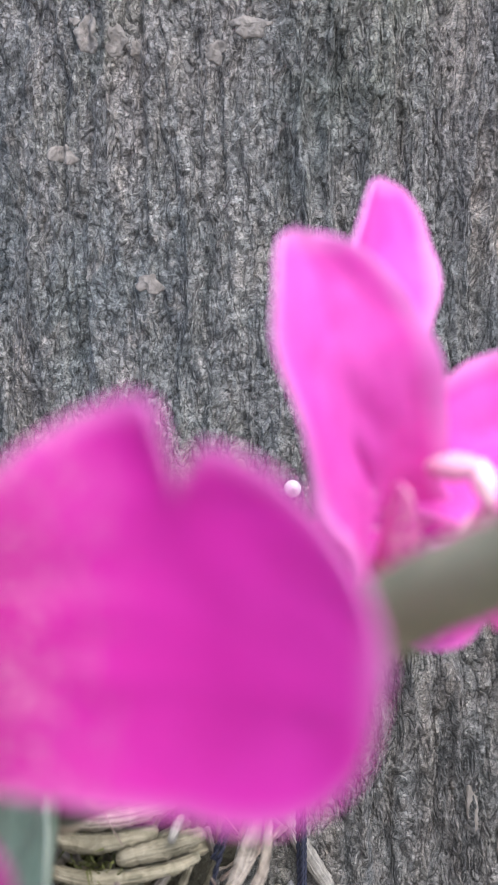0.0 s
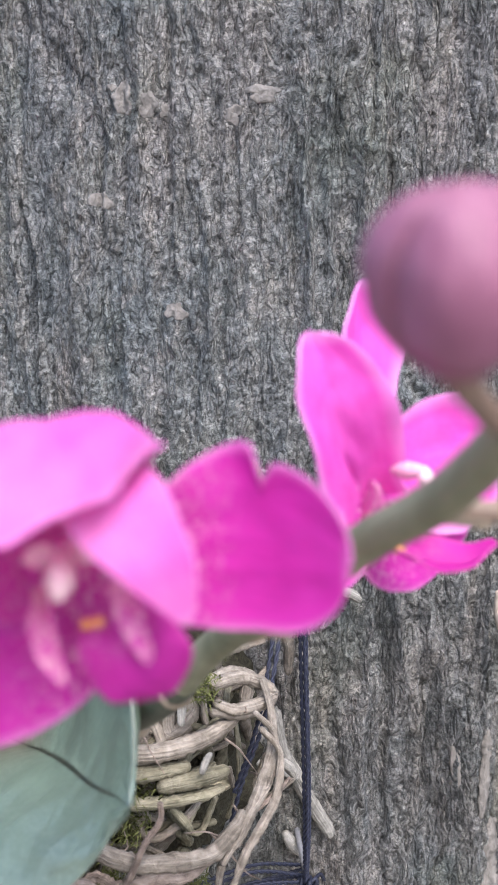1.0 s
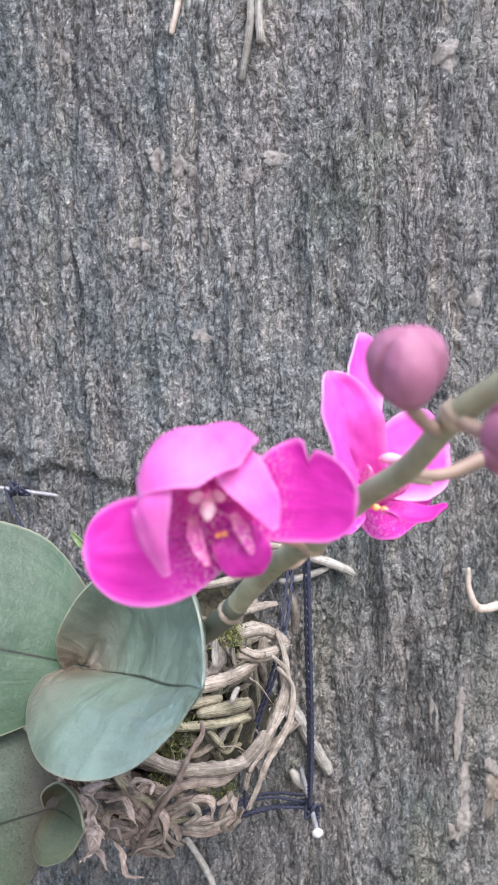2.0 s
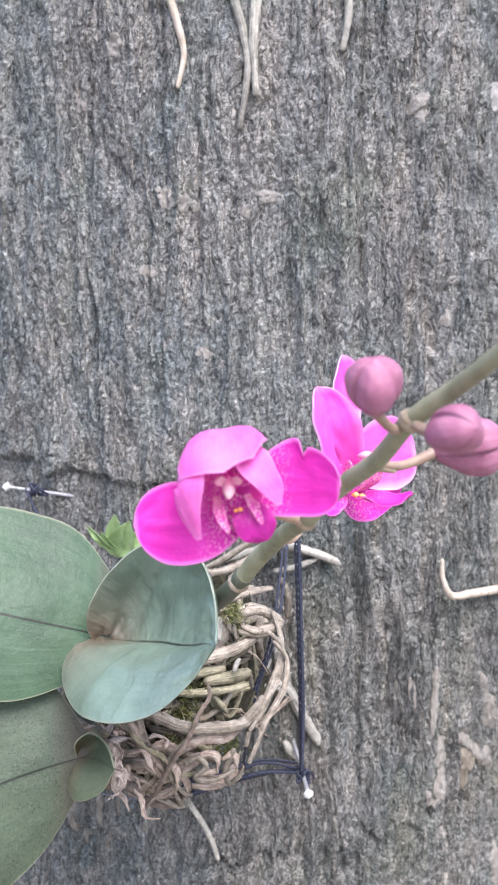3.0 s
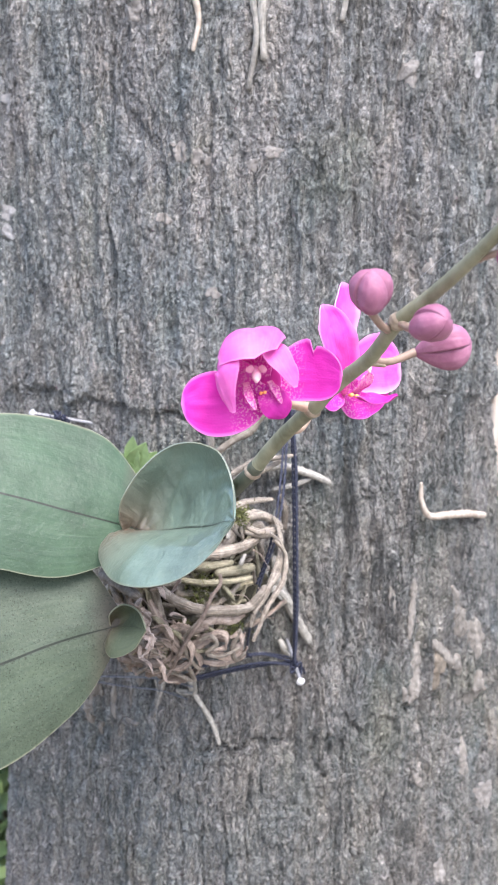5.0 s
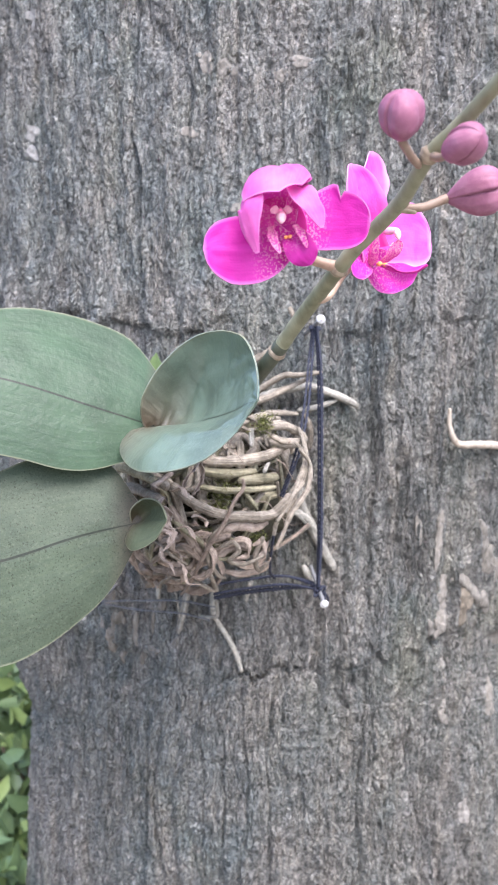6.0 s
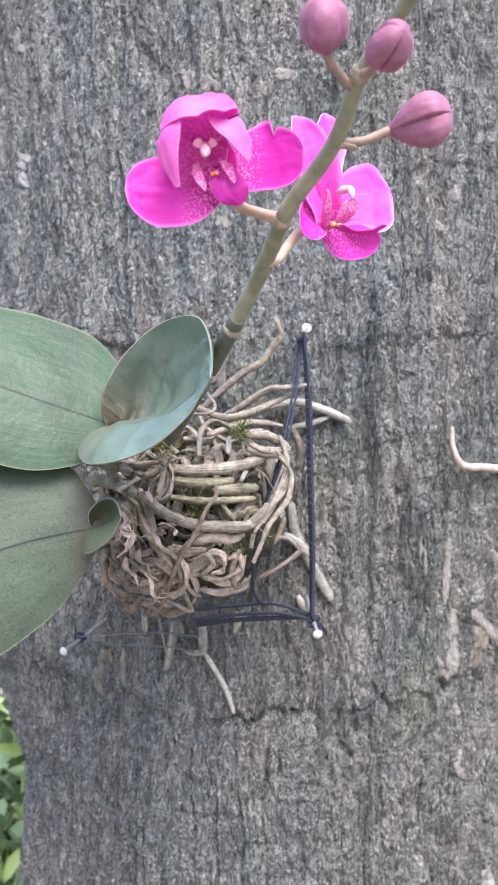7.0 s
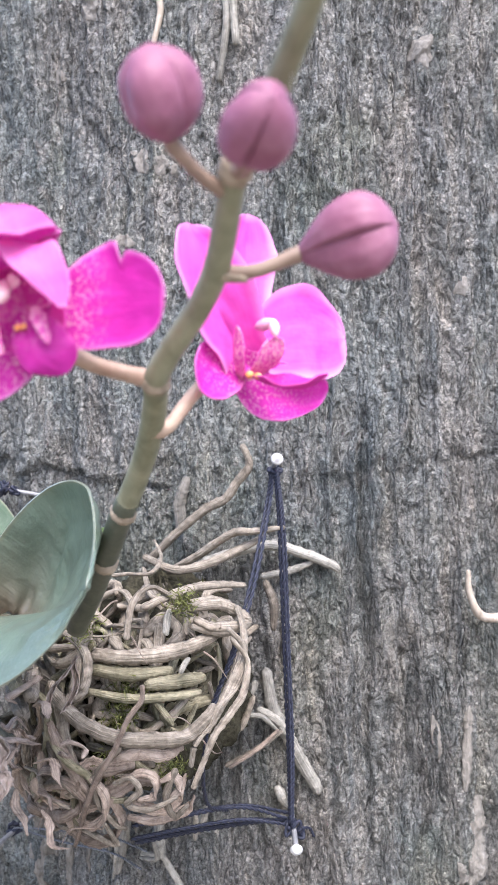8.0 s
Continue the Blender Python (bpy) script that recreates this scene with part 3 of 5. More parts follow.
for i, (a, z, w, h) in enumerate([
        (-0.277, 1.553, 0.0060, 0.0075), (-0.417, 1.677, 0.007, 0.007), (-0.53, 1.634, 0.005, 0.004), (-0.876, 1.612, 0.006, 0.008), (-0.898, 1.505, 0.005, 0.008),
        (-0.902, 1.484, 0.005, 0.006), (0.819, 1.593, 0.008, 0.014), (0.416, 1.629, 0.007, 0.009), (-0.329, 1.493, 0.005, 0.005), (-0.174, 1.424, 0.005, 0.005),
        (0.749, 1.658, 0.007, 0.010), (-0.222, 1.548, 0.004, 0.006), (-0.189, 1.543, 0.003, 0.004), (0.517, 1.453, 0.004, 0.006), (0.839, 1.529, 0.005, 0.008),
        (-0.056, 1.541, 0.005, 0.004), (0.002, 1.553, 0.009, 0.004), (-0.656, 0.990, 0.003, 0.005), (-0.30, 1.56, 0.002, 0.002), (0.75, 0.753, 0.006, 0.016), (1.00, 0.82, 0.010, 0.020)]):
    scale_on_bark("lichen_patch", a, z, 1.3 * w, 1.2 * h, 0.0006, LICHEN_WHITE if i in (3, 4, 5, 6, 10, 14) else LICHEN, 40 + i)
def peeling_bark(rows, r, seed):
    """A ragged strip of bark that stands off the trunk."""
    pts = [on_bark(a, z, -0.1 * r) for a, z in rows]
    return under_tree(tube("bark_flake", pts, [0.35 * r, 0.9 * r, 0.7 * r, r, 0.4 * r], FLAKE, n=36, sides=14, rough=0.13, flat=2.0, seed=seed))


for i, (r, rows) in enumerate([
        (0.0024, [(0.555, 1.125), (0.551, 1.103), (0.535, 1.060)]),
        (0.0050, [(0.592, 1.051), (0.581, 1.024), (0.581, 1.0), (0.555, 0.986)]),
        (0.0040, [(0.631, 1.045), (0.693, 1.04), (0.761, 1.017), (0.84, 0.999)]),
        (0.0046, [(0.844, 1.049), (0.874, 1.026), (0.828, 1.008), (0.858, 0.985)]),
        (0.0034, [(0.492, 1.009), (0.514, 0.996), (0.528, 0.987)]),
        (0.0048, [(0.734, 1.107), (0.779, 1.081), (0.797, 1.064)]),
        (0.0026, [(0.631, 0.903), (0.608, 0.889), (0.636, 0.874)]),
        (0.0046, [(0.858, 0.912), (0.858, 0.881), (0.853, 0.855)]),
        (0.0030, [(0.435, 1.125), (0.442, 1.105), (0.449, 1.088)]),
        (0.0032, [(-0.632, 0.985), (-0.625, 0.970), (-0.632, 0.955)]), (0.0030, [(-0.519, 1.010), (-0.525, 0.990), (-0.519, 0.972)]), (0.0030, [(-0.60, 1.008), (-0.61, 0.99), (-0.60, 0.970)]), (0.0026, [(-0.48, 0.975), (-0.45, 0.972), (-0.42, 0.975)])]):
    peeling_bark(rows, r if i < 8 else 0.78 * r, 80 + i)
g3 = np.random.default_rng(5)
for i, (a, z, w, h) in enumerate([(0.700, 1.009, 0.012, 0.022), (0.82, 1.060, 0.009, 0.026), (0.57, 0.992, 0.009, 0.013), (0.90, 1.03, 0.008, 0.024), (0.93, 0.965, 0.010, 0.020)]):
    scale_on_bark("bark_flake", a, z, w, h, 0.0030, FLAKE_BROWN if i == 0 else FLAKE, 120 + i)
for i in range(8):
    scale_on_bark("bark_flake", -0.50 + 0.12 * g3.normal(), 0.985 + 0.025 * g3.normal(), g3.uniform(0.002, 0.005), g3.uniform(0.006, 0.014), 0.002, FLAKE, 170 + i)


def aerial_root(rows, r, material, label):
    pts = [on_bark(a, z, 0.75 * r) for a, z in rows]
    ob = tube("aerial_root", pts, [r, r, 0.9 * r, 0.55 * r], material, None, "", n=40, sides=10, rough=0.05)
    return tagged(ob, label, "aerial root", "aerial roots on the trunk")


aerial_root([(-0.30, 1.95), (-0.29, 1.85), (-0.283, 1.747), (-0.261, 1.721), (-0.229, 1.686), (-0.218, 1.664), (-0.233, 1.640)], 0.0036, ROOT_TAN, "tan dry root creeping down the bark")
aerial_root([(-0.11, 1.95), (-0.105, 1.85), (-0.099, 1.744), (-0.087, 1.710), (-0.061, 1.680), (-0.050, 1.650), (-0.072, 1.607)], 0.0042, ROOT_LIVE, "silver-grey dry root creeping down the bark")
aerial_root([(0.0, 1.95), (-0.01, 1.85), (-0.020, 1.744), (-0.027, 1.710), (-0.036, 1.672), (-0.030, 1.632)], 0.0050, ROOT_LIVE, "silver-grey living root creeping down the bark")
aerial_root([(0.18, 1.95), (0.185, 1.85), (0.192, 1.748), (0.204, 1.723), (0.203, 1.692), (0.192, 1.668)], 0.0042, ROOT_LIVE, "silver-grey living root creeping down the bark")
aerial_root([(-0.59, 1.95), (-0.598, 1.80), (-0.603, 1.749)], 0.0030, ROOT_TAN, "tan dry root creeping down the bark")
aerial_root([(0.47, 1.95), (0.486, 1.80), (0.504, 1.753)], 0.0030, ROOT_LIVE, "silver-grey living root creeping down the bark")
hook = tube("aerial_root", [(0.1627, 0.4617, 1.2345), (0.1638, 0.4630, 1.2175), (0.1742, 0.4690, 1.1985), on_bark(0.664, 1.1940, 0.004), on_bark(0.76, 1.190, 0.004), on_bark(0.85, 1.184, 0.004), on_bark(0.95, 1.176, 0.003), on_bark(1.08, 1.166, 0.002)],
            [0.0018, 0.0034, 0.0042, 0.0042, 0.004], ROOT_TAN, None, "", n=40, sides=10, rough=0.04)
tagged(hook, "pale tan hooked dry root lying on the bark", "aerial root", "aerial roots on the trunk")

# ---- nails and cord ----


def nail(head, foot, label, r=0.0043):
    """A nail driven into the trunk, with a domed head."""
    h, f = Vector(head), Vector(foot)
    way = (f - h).normalized()
    t = thing("nail", label, "nail", head, "nails in the trunk")
    for ob in (tube("shank", [h, h + 0.5 * (f - h), f + 0.02 * way], [0.0019, 0.0019, 0.0019], STEEL, None, "grey steel shank", n=8, sides=10),
               tube("head", [h - 0.0022 * way, h - 0.0012 * way, h, h + 0.0016 * way], [0.55 * r, 0.9 * r, r, 0.7 * r], NAIL, None, "pale painted domed head", n=10, sides=16)):
        ob.parent = t
        ob.matrix_parent_inverse = Matrix.Translation(-h)
    return t


nail((0.0210, 0.3810, 1.3240), (0.0120, 0.4360, 1.3080), "steel nail with a white head, cord looped round it")
nail((0.0320, 0.3730, 1.0610), (0.0240, 0.4340, 1.0780), "steel nail with a white head, cord knotted round it")
nail((-0.2050, 0.4290, 1.0230), (-0.1770, 0.4900, 1.0360), "steel nail with a white head at a slant")
nail((-0.2339, 0.4740, 1.3027), (-0.1793, 0.4900, 1.2911), "steel nail with a white head beside the leaves")

cord = thing("cord", "navy twisted cord tying the orchid to nails", "cord")


def cord_run(pts, r=0.00078, turns=9, material=None):
    """Two strands wound round one another, as one length of cord."""
    n = max(60, turns * 12)
    c = smooth_line(pts, n)
    t = np.gradient(c, axis=0)
    t /= np.linalg.norm(t, axis=1, keepdims=True)
    s = np.cross(t, np.array([0.2, 0.9, 0.3]))
    s /= np.linalg.norm(s, axis=1, keepdims=True)
    b = np.cross(t, s)
    w = np.linspace(0, 2 * np.pi * turns, n)[:, None]
    for k in (0, math.pi):
        line = c + 0.75 * r * (np.cos(w + k) * s + np.sin(w + k) * b)
        tube("strand", line, [r], material or STRING, cord, n=n, sides=6)


def cord_knot(at, r, seed):
    rng = np.random.default_rng(seed)
    q = rng.normal(size=(14, 3))
    q /= np.linalg.norm(q, axis=1, keepdims=True)
    tube("knot", np.array(at) + q * r * np.array([1, 0.8, 1]), [0.0012], STRING, cord, n=120, sides=6)


cord_run([(0.0175, 0.402, 1.316), (0.0150, 0.385, 1.290), (0.0090, 0.345, 1.250), (0.0000, 0.318, 1.215), (-0.0120, 0.305, 1.185), (-0.0200, 0.303, 1.150), (-0.0220, 0.330, 1.110), (-0.015, 0.375, 1.085)], turns=26)
cord_run([(0.0160, 0.404, 1.316), (0.0125, 0.388, 1.290), (0.0060, 0.350, 1.250), (-0.0030, 0.322, 1.212), (-0.0150, 0.310, 1.180)], turns=16)
cord_run([(0.0190, 0.398, 1.318), (0.0230, 0.390, 1.280), (0.0260, 0.387, 1.200), (0.0280, 0.388, 1.120), (0.0275, 0.390, 1.070)], turns=28)
cord_run([(0.0200, 0.400, 1.316), (0.0250, 0.394, 1.270), (0.0275, 0.391, 1.190), (0.0295, 0.391, 1.120), (0.0285, 0.393, 1.068)], turns=28)
cord_run([(0.0182, 0.399, 1.318), (0.0210, 0.392, 1.280), (0.0238, 0.389, 1.200), (0.0262, 0.390, 1.120), (0.0270, 0.391, 1.070)], turns=28)
for dz, dy in ((0, 0.01), (0.006, 0.018), (-0.004, 0.013), (0.010, 0.006), (-0.008, 0.02), (0.003, 0.003)):
    cord_run([(0.0280, 0.392 + dy, 1.066 + 0.3 * dz), (-0.005, 0.372 + dy, 1.076 + dz), (-0.040, 0.345 + dy, 1.082 + dz), (-0.070, 0.325 + dy, 1.084 + dz)], turns=13)
cord_run([(0.030, 0.390, 1.064), (0.034, 0.408, 1.058), (0.040, 0.425, 1.050), (0.043, 0.430, 1.042)], turns=4)
cord_run([(-0.195, 0.452, 1.030), (-0.150, 0.430, 1.040), (-0.105, 0.400, 1.052), (-0.070, 0.370, 1.058)], r=0.0005, turns=16, material=STRING_WORN)
cord_run([(-0.193, 0.456, 1.027), (-0.150, 0.436, 1.028), (-0.105, 0.408, 1.036), (-0.075, 0.375, 1.043)], r=0.0005, turns=16, material=STRING_WORN)
cord_run([(-0.2180, 0.478, 1.300), (-0.190, 0.44, 1.27), (-0.14, 0.40, 1.25), (-0.10, 0.38, 1.235)], r=0.0008, turns=14)
cord_knot((0.0180, 0.402, 1.315), 0.0045, 1)
cord_knot((0.0285, 0.391, 1.066), 0.0065, 2)
cord_knot((-0.1950, 0.452, 1.029), 0.0050, 3)
cord_knot((-0.2120, 0.479, 1.299), 0.0060, 4)
cord_knot((-0.2030, 0.482, 1.297), 0.0048, 5)
cord_knot((0.0340, 0.402, 1.058), 0.0042, 6)

# ---- orchid ----
orchid = thing("orchid", "magenta moth orchid with grey-green leaves tied to the trunk", "orchid")

# leaves
blade("leaf", [(-0.105, 0.245, 1.2443), (-0.16, 0.225, 1.2655), (-0.22, 0.205, 1.2860), (-0.30, 0.185, 1.295)],
      [(0.05, 0.5, 0.86), (-0.1, 0.55, 0.83), (-0.1, 0.7, 0.72)], [(0.12, -0.45, -0.88), (0.05, -0.45, -0.90), (0, -0.42, -0.90)],
      [0.030, 0.061, 0.067, 0.064, 0.055, 0.040, 0.006], LEAF, orchid, "broad smooth grey-green leaf", wide_down=[0.010, 0.022, 0.034, 0.044, 0.051, 0.054, 0.054, 0.054, 0.050, 0.042, 0.030, 0.004], bow_up=(0, 0.12, 0), bow_down=(0, 0.12, 0.0), n=48, m=15)
blade("leaf", [(-0.117, 0.214, 1.184), (-0.16, 0.200, 1.177), (-0.21, 0.182, 1.164), (-0.29, 0.160, 1.148)],
      [(-0.1, 0.42, 0.90), (0, 0.40, 0.91), (0, 0.38, 0.92)], [(-0.05, -0.28, -0.96), (0.0, -0.32, -0.95), (0, -0.32, -0.95)],
      [0.007, 0.042, 0.057, 0.065, 0.064, 0.050, 0.006], LEAF_DARK, orchid, "broad dull green leaf with fine speckles", wide_down=[0.007, 0.044, 0.061, 0.070, 0.072, 0.058, 0.006], bow_up=(0, 0.1, 0), bow_down=(0, 0.1, 0), n=48, m=15)
cupped("leaf", [(-0.112, 0.246, 1.2445), (-0.104, 0.240, 1.2460), (-0.094, 0.229, 1.2490), (-0.083, 0.214, 1.2545), (-0.071, 0.194, 1.2610), (-0.058, 0.169, 1.2690), (-0.047, 0.149, 1.2775), (-0.0405, 0.1375, 1.2815)],
            [(-0.118, 0.236, 1.2470), (-0.1205, 0.2265, 1.2600), (-0.1170, 0.2215, 1.2760), (-0.1030, 0.2195, 1.2980), (-0.0790, 0.2090, 1.3160), (-0.0530, 0.1775, 1.3190), (-0.0428, 0.1570, 1.3060), (-0.0405, 0.1375, 1.2815)],
            [(-0.117, 0.240, 1.2460), (-0.1300, 0.2330, 1.2450), (-0.1345, 0.2130, 1.2350), (-0.1200, 0.1760, 1.2300), (-0.0970, 0.1520, 1.2335), (-0.0730, 0.1400, 1.2440), (-0.0535, 0.1390, 1.2610), (-0.0405, 0.1375, 1.2815)],
            [(0, 0.002, 0), (0.002, 0.008, -0.003), (0.006, 0.016, -0.004), (0.008, 0.018, -0.002), (0.006, 0.014, 0), (0.004, 0.010, 0), (0.002, 0.004, 0), (0, 0, 0)],
            [(0, 0, 0.001), (-0.002, -0.004, 0.003), (-0.002, -0.009, 0.008), (0, -0.010, 0.010), (0, -0.008, 0.007), (0, -0.005, 0.004), (0, -0.002, 0.001), (0, 0, 0)],
            LEAF_PALE, orchid, "young curled blue-green leaf cupped round its base")
cupped("leaf", [(-0.1250, 0.2130, 1.1817), (-0.1185, 0.2070, 1.1850), (-0.1085, 0.1910, 1.1915), (-0.0974, 0.1700, 1.1975)],
       [(-0.1252, 0.2110, 1.1825), (-0.1255, 0.2060, 1.1940), (-0.1160, 0.2000, 1.2035), (-0.1040, 0.1830, 1.2055), (-0.0974, 0.1700, 1.1975)],
       [(-0.1252, 0.2110, 1.1810), (-0.1285, 0.1960, 1.1760), (-0.1220, 0.1820, 1.1725), (-0.1067, 0.1715, 1.1825), (-0.0974, 0.1700, 1.1975)],
       [(0, 0.001, 0), (0.002, 0.007, -0.002), (0.003, 0.008, -0.002), (0.001, 0.003, 0), (0, 0, 0)],
       [(0, -0.001, 0.001), (0, -0.005, 0.004), (0, -0.005, 0.004), (0, -0.002, 0.002), (0, 0, 0)],
       LEAF_NEW, orchid, "tiny new two-lobed leaf at the crown", n=28, m=10, crease=0.0005, seed=431)

# flower stalk
stem_pts = [(-0.078, 0.245, 1.240), (-0.060, 0.215, 1.265), (-0.044, 0.180, 1.287), (-0.0297, 0.1513, 1.3085), (-0.0205, 0.1391, 1.3237), (-0.0116, 0.1203, 1.3387), (-0.0042, 0.0967, 1.3517), (-0.0008, 0.0815, 1.3578), (0.0055, 0.0756, 1.3667), (0.0144, 0.0676, 1.3765),
            (0.0213, 0.0556, 1.3847), (0.0249, 0.0457, 1.3915), (0.0303, 0.0290, 1.4048), (0.0378, 0.0184, 1.4129), (0.0441, 0.0068, 1.4207), (0.0496, -0.0047, 1.4285), (0.0542, -0.0163, 1.4363), (0.0585, -0.0290, 1.4450), (0.063, -0.042, 1.456)]
stalk = tube("flower_stalk", stem_pts, [0.0049, 0.0047, 0.0043, 0.0039, 0.0037, 0.0034, 0.0029, 0.0026], STALK, orchid, "olive green flower stalk", n=90, sides=14, rough=0.015)


lower_stalk = smooth_line(stem_pts, 301)[:57:8]
tube("stalk_base", lower_stalk, [0.0054, 0.0052, 0.0050, 0.0049], STALK_DARK, stalk, "dark green lower stalk", n=30, sides=14, rough=0.01)


def node_ring(at, way, r, label="pale dry sheath"):
    a, w = Vector(at), Vector(way).normalized()
    tube("node", [a - 0.0022 * w, a - 0.0008 * w, a + 0.001 * w, a + 0.0022 * w], [0.92 * r, 1.07 * r, 1.05 * r, 0.92 * r], NODE, stalk, label, n=8, sides=14, rough=0.04)


node_ring((-0.0290, 0.1505, 1.3095), (0.4, -0.7, 0.55), 0.0052)
node_ring((-0.045, 0.182, 1.284), (0.4, -0.7, 0.55), 0.0053)
node_ring((-0.0012, 0.0830, 1.3572), (0.3, -0.7, 0.6), 0.0047)
node_ring((0.0303, 0.0290, 1.4048), (0.3, -0.6, 0.6), 0.0042)


def pedicel(pts, r):
    tan = r > 0.0022
    return tube("pedicel", pts, [1.25 * r, r, r, 1.15 * r], PEDICEL if tan else PEDICEL_BUD, orchid, "tan flower pedicel" if tan else "mauve-tan bud pedicel", n=20, sides=10, rough=0.02)


pedicel([(-0.0012, 0.0822, 1.3575), (-0.011, 0.0810, 1.3600), (-0.0209, 0.0780, 1.3630), (-0.029, 0.060, 1.3680)], 0.0026)
pedicel([(-0.0090, 0.1130, 1.3420), (-0.0030, 0.1135, 1.3435), (0.0058, 0.1208, 1.3560), (0.019, 0.129, 1.368)], 0.0026)
pedicel([(0.0285, 0.0345, 1.4005), (0.0225, 0.0265, 1.4025), (0.0160, 0.0195, 1.4085)], 0.0018)
pedicel([(0.0310, 0.0265, 1.4040), (0.0328, 0.0190, 1.4020), (0.0340, 0.0110, 1.4022)], 0.0018)
pedicel([(0.0215, 0.0545, 1.3850), (0.0330, 0.0530, 1.3850), (0.0452, 0.0540, 1.3895)], 0.0020)
for p in ([(0.0283, 0.0345, 1.4000), (0.0245, 0.0295, 1.4010)], [(0.032, 0.025, 1.4035), (0.0348, 0.020, 1.4025)], [(0.0215, 0.0545, 1.3842), (0.0300, 0.0528, 1.3828)],
          [(-0.0012, 0.0830, 1.3555), (-0.0080, 0.0812, 1.3575)], [(-0.0095, 0.1140, 1.3405), (-0.0045, 0.1135, 1.3420)]):
    tube("bract", [*p], [0.0030, 0.0016], NODE, stalk, "dry papery bract", n=6, sides=8, flat=0.6)


def ease(u, xs, ys):
    """A smooth curve through points."""
    q = smooth_line(list(zip(xs, ys)), 400)
    return np.interp(u, np.maximum.accumulate(q[:, 0]), q[:, 1].clip(0))


def bud(base, tip, r, seam=(0.05, -0.2, 1.36), pear=0.0, facet=0.085, label="closed mauve bud"):
    """A closed bud: three sepals meet along grooves that run to the blunt tip."""
    b, e = np.array(base), np.array(tip)
    t = (e - b) / np.linalg.norm(e - b)
    s = np.cross(t, [0.3, 0.2, 0.9])
    s /= np.linalg.norm(s)
    w = np.cross(t, s)
    eye = np.array(seam) - 0.5 * (b + e)
    turn = -math.atan2(eye @ w, eye @ s)
    nu, nv = 36, 120
    u = np.linspace(0, 1, nu)
    round_one = ease(u, [0, 0.05, 0.15, 0.30, 0.48, 0.62, 0.75, 0.86, 0.94, 1], [0.14, 0.40, 0.70, 0.93, 1.0, 0.985, 0.88, 0.68, 0.42, 0.0])
    prof = pear * ease(u, [0, 0.05, 0.15, 0.28, 0.42, 0.55, 0.66, 0.76, 0.85, 0.92, 0.97, 1], [0.10, 0.24, 0.44, 0.68, 0.88, 0.975, 1.0, 0.95, 0.82, 0.62, 0.36, 0.0]) + (1 - pear) * round_one
    a = np.linspace(0, 2 * np.pi, nv, endpoint=False)
    tri = ((a + turn) * 3 / (2 * np.pi)) % 1
    groove = np.exp(-((np.minimum(tri, 1 - tri) / 0.022) ** 2))
    swell = 1 + facet * np.cos(3 * (a + turn) + math.pi) + 0.13 * (tri - 0.5) + 0.012 * grain2(a * 2.2, a * 0 + 1000 * r, 9)
    U, AA = np.meshgrid(u, a, indexing="ij")
    crumple = 0.014 * grain2(7 * U, AA * 4, 51) + 0.008 * grain2(4 * U, AA * 14, 52)
    rr = r * prof[:, None] * (swell + crumple - 0.16 * groove * np.clip((u - 0.1) * 3, 0, 1)[:, None])
    P = b + (u[:, None] * np.linalg.norm(e - b))[..., None] * t + rr[..., None] * (np.cos(a)[None, :, None] * s + np.sin(a)[None, :, None] * w)
    return lattice("bud", P[:, ::-1], BUD, orchid, label, closed=True)


bud((0.0157, 0.0192, 1.4087), (0.0130, 0.0085, 1.4268), 0.0091, (0.15, -0.10, 1.40), 0.0, 0.14)
bud((0.0339, 0.0117, 1.4022), (0.0418, -0.0095, 1.4062), 0.0078, (0.0, -0.1, 1.50))
bud((0.0447, 0.0545, 1.3893), (0.0712, 0.0476, 1.3952), 0.0110, (0.05, -0.2, 1.355), 1.0)
pedicel([(0.0485, -0.0030, 1.4272), (0.0535, -0.0085, 1.4305), (0.0585, -0.0170, 1.4330)], 0.0013)
bud((0.0565, -0.0225, 1.4415), (0.0670, -0.0265, 1.4490), 0.0062)
bud((0.0580, -0.0165, 1.4328), (0.0705, -0.0200, 1.4310), 0.0058)


def tepal(name, mid, up, down, wide, flower, material=None, **more):
    return blade(name, mid, up, down, wide, material or PETAL, flower, thick=0.0006, n=26, m=11, **more)


def blob(name, at, size, material, flower, way=(0, -1, 0), label=""):
    c, w = Vector(at), Vector(way).normalized()
    return tube(name, [c - size[1] * w, c - 0.5 * size[1] * w, c, c + 0.5 * size[1] * w, c + size[1] * w], [0.5 * size[0], 0.85 * size[0], size[0], 0.85 * size[0], 0.5 * size[0]], material, flower, label, n=14, sides=12, rough=0.03)


def flower_part(label):
    e = new("flower")
    e.parent = orchid
    e.empty_display_size = 0.01
    return tagged(e, label)


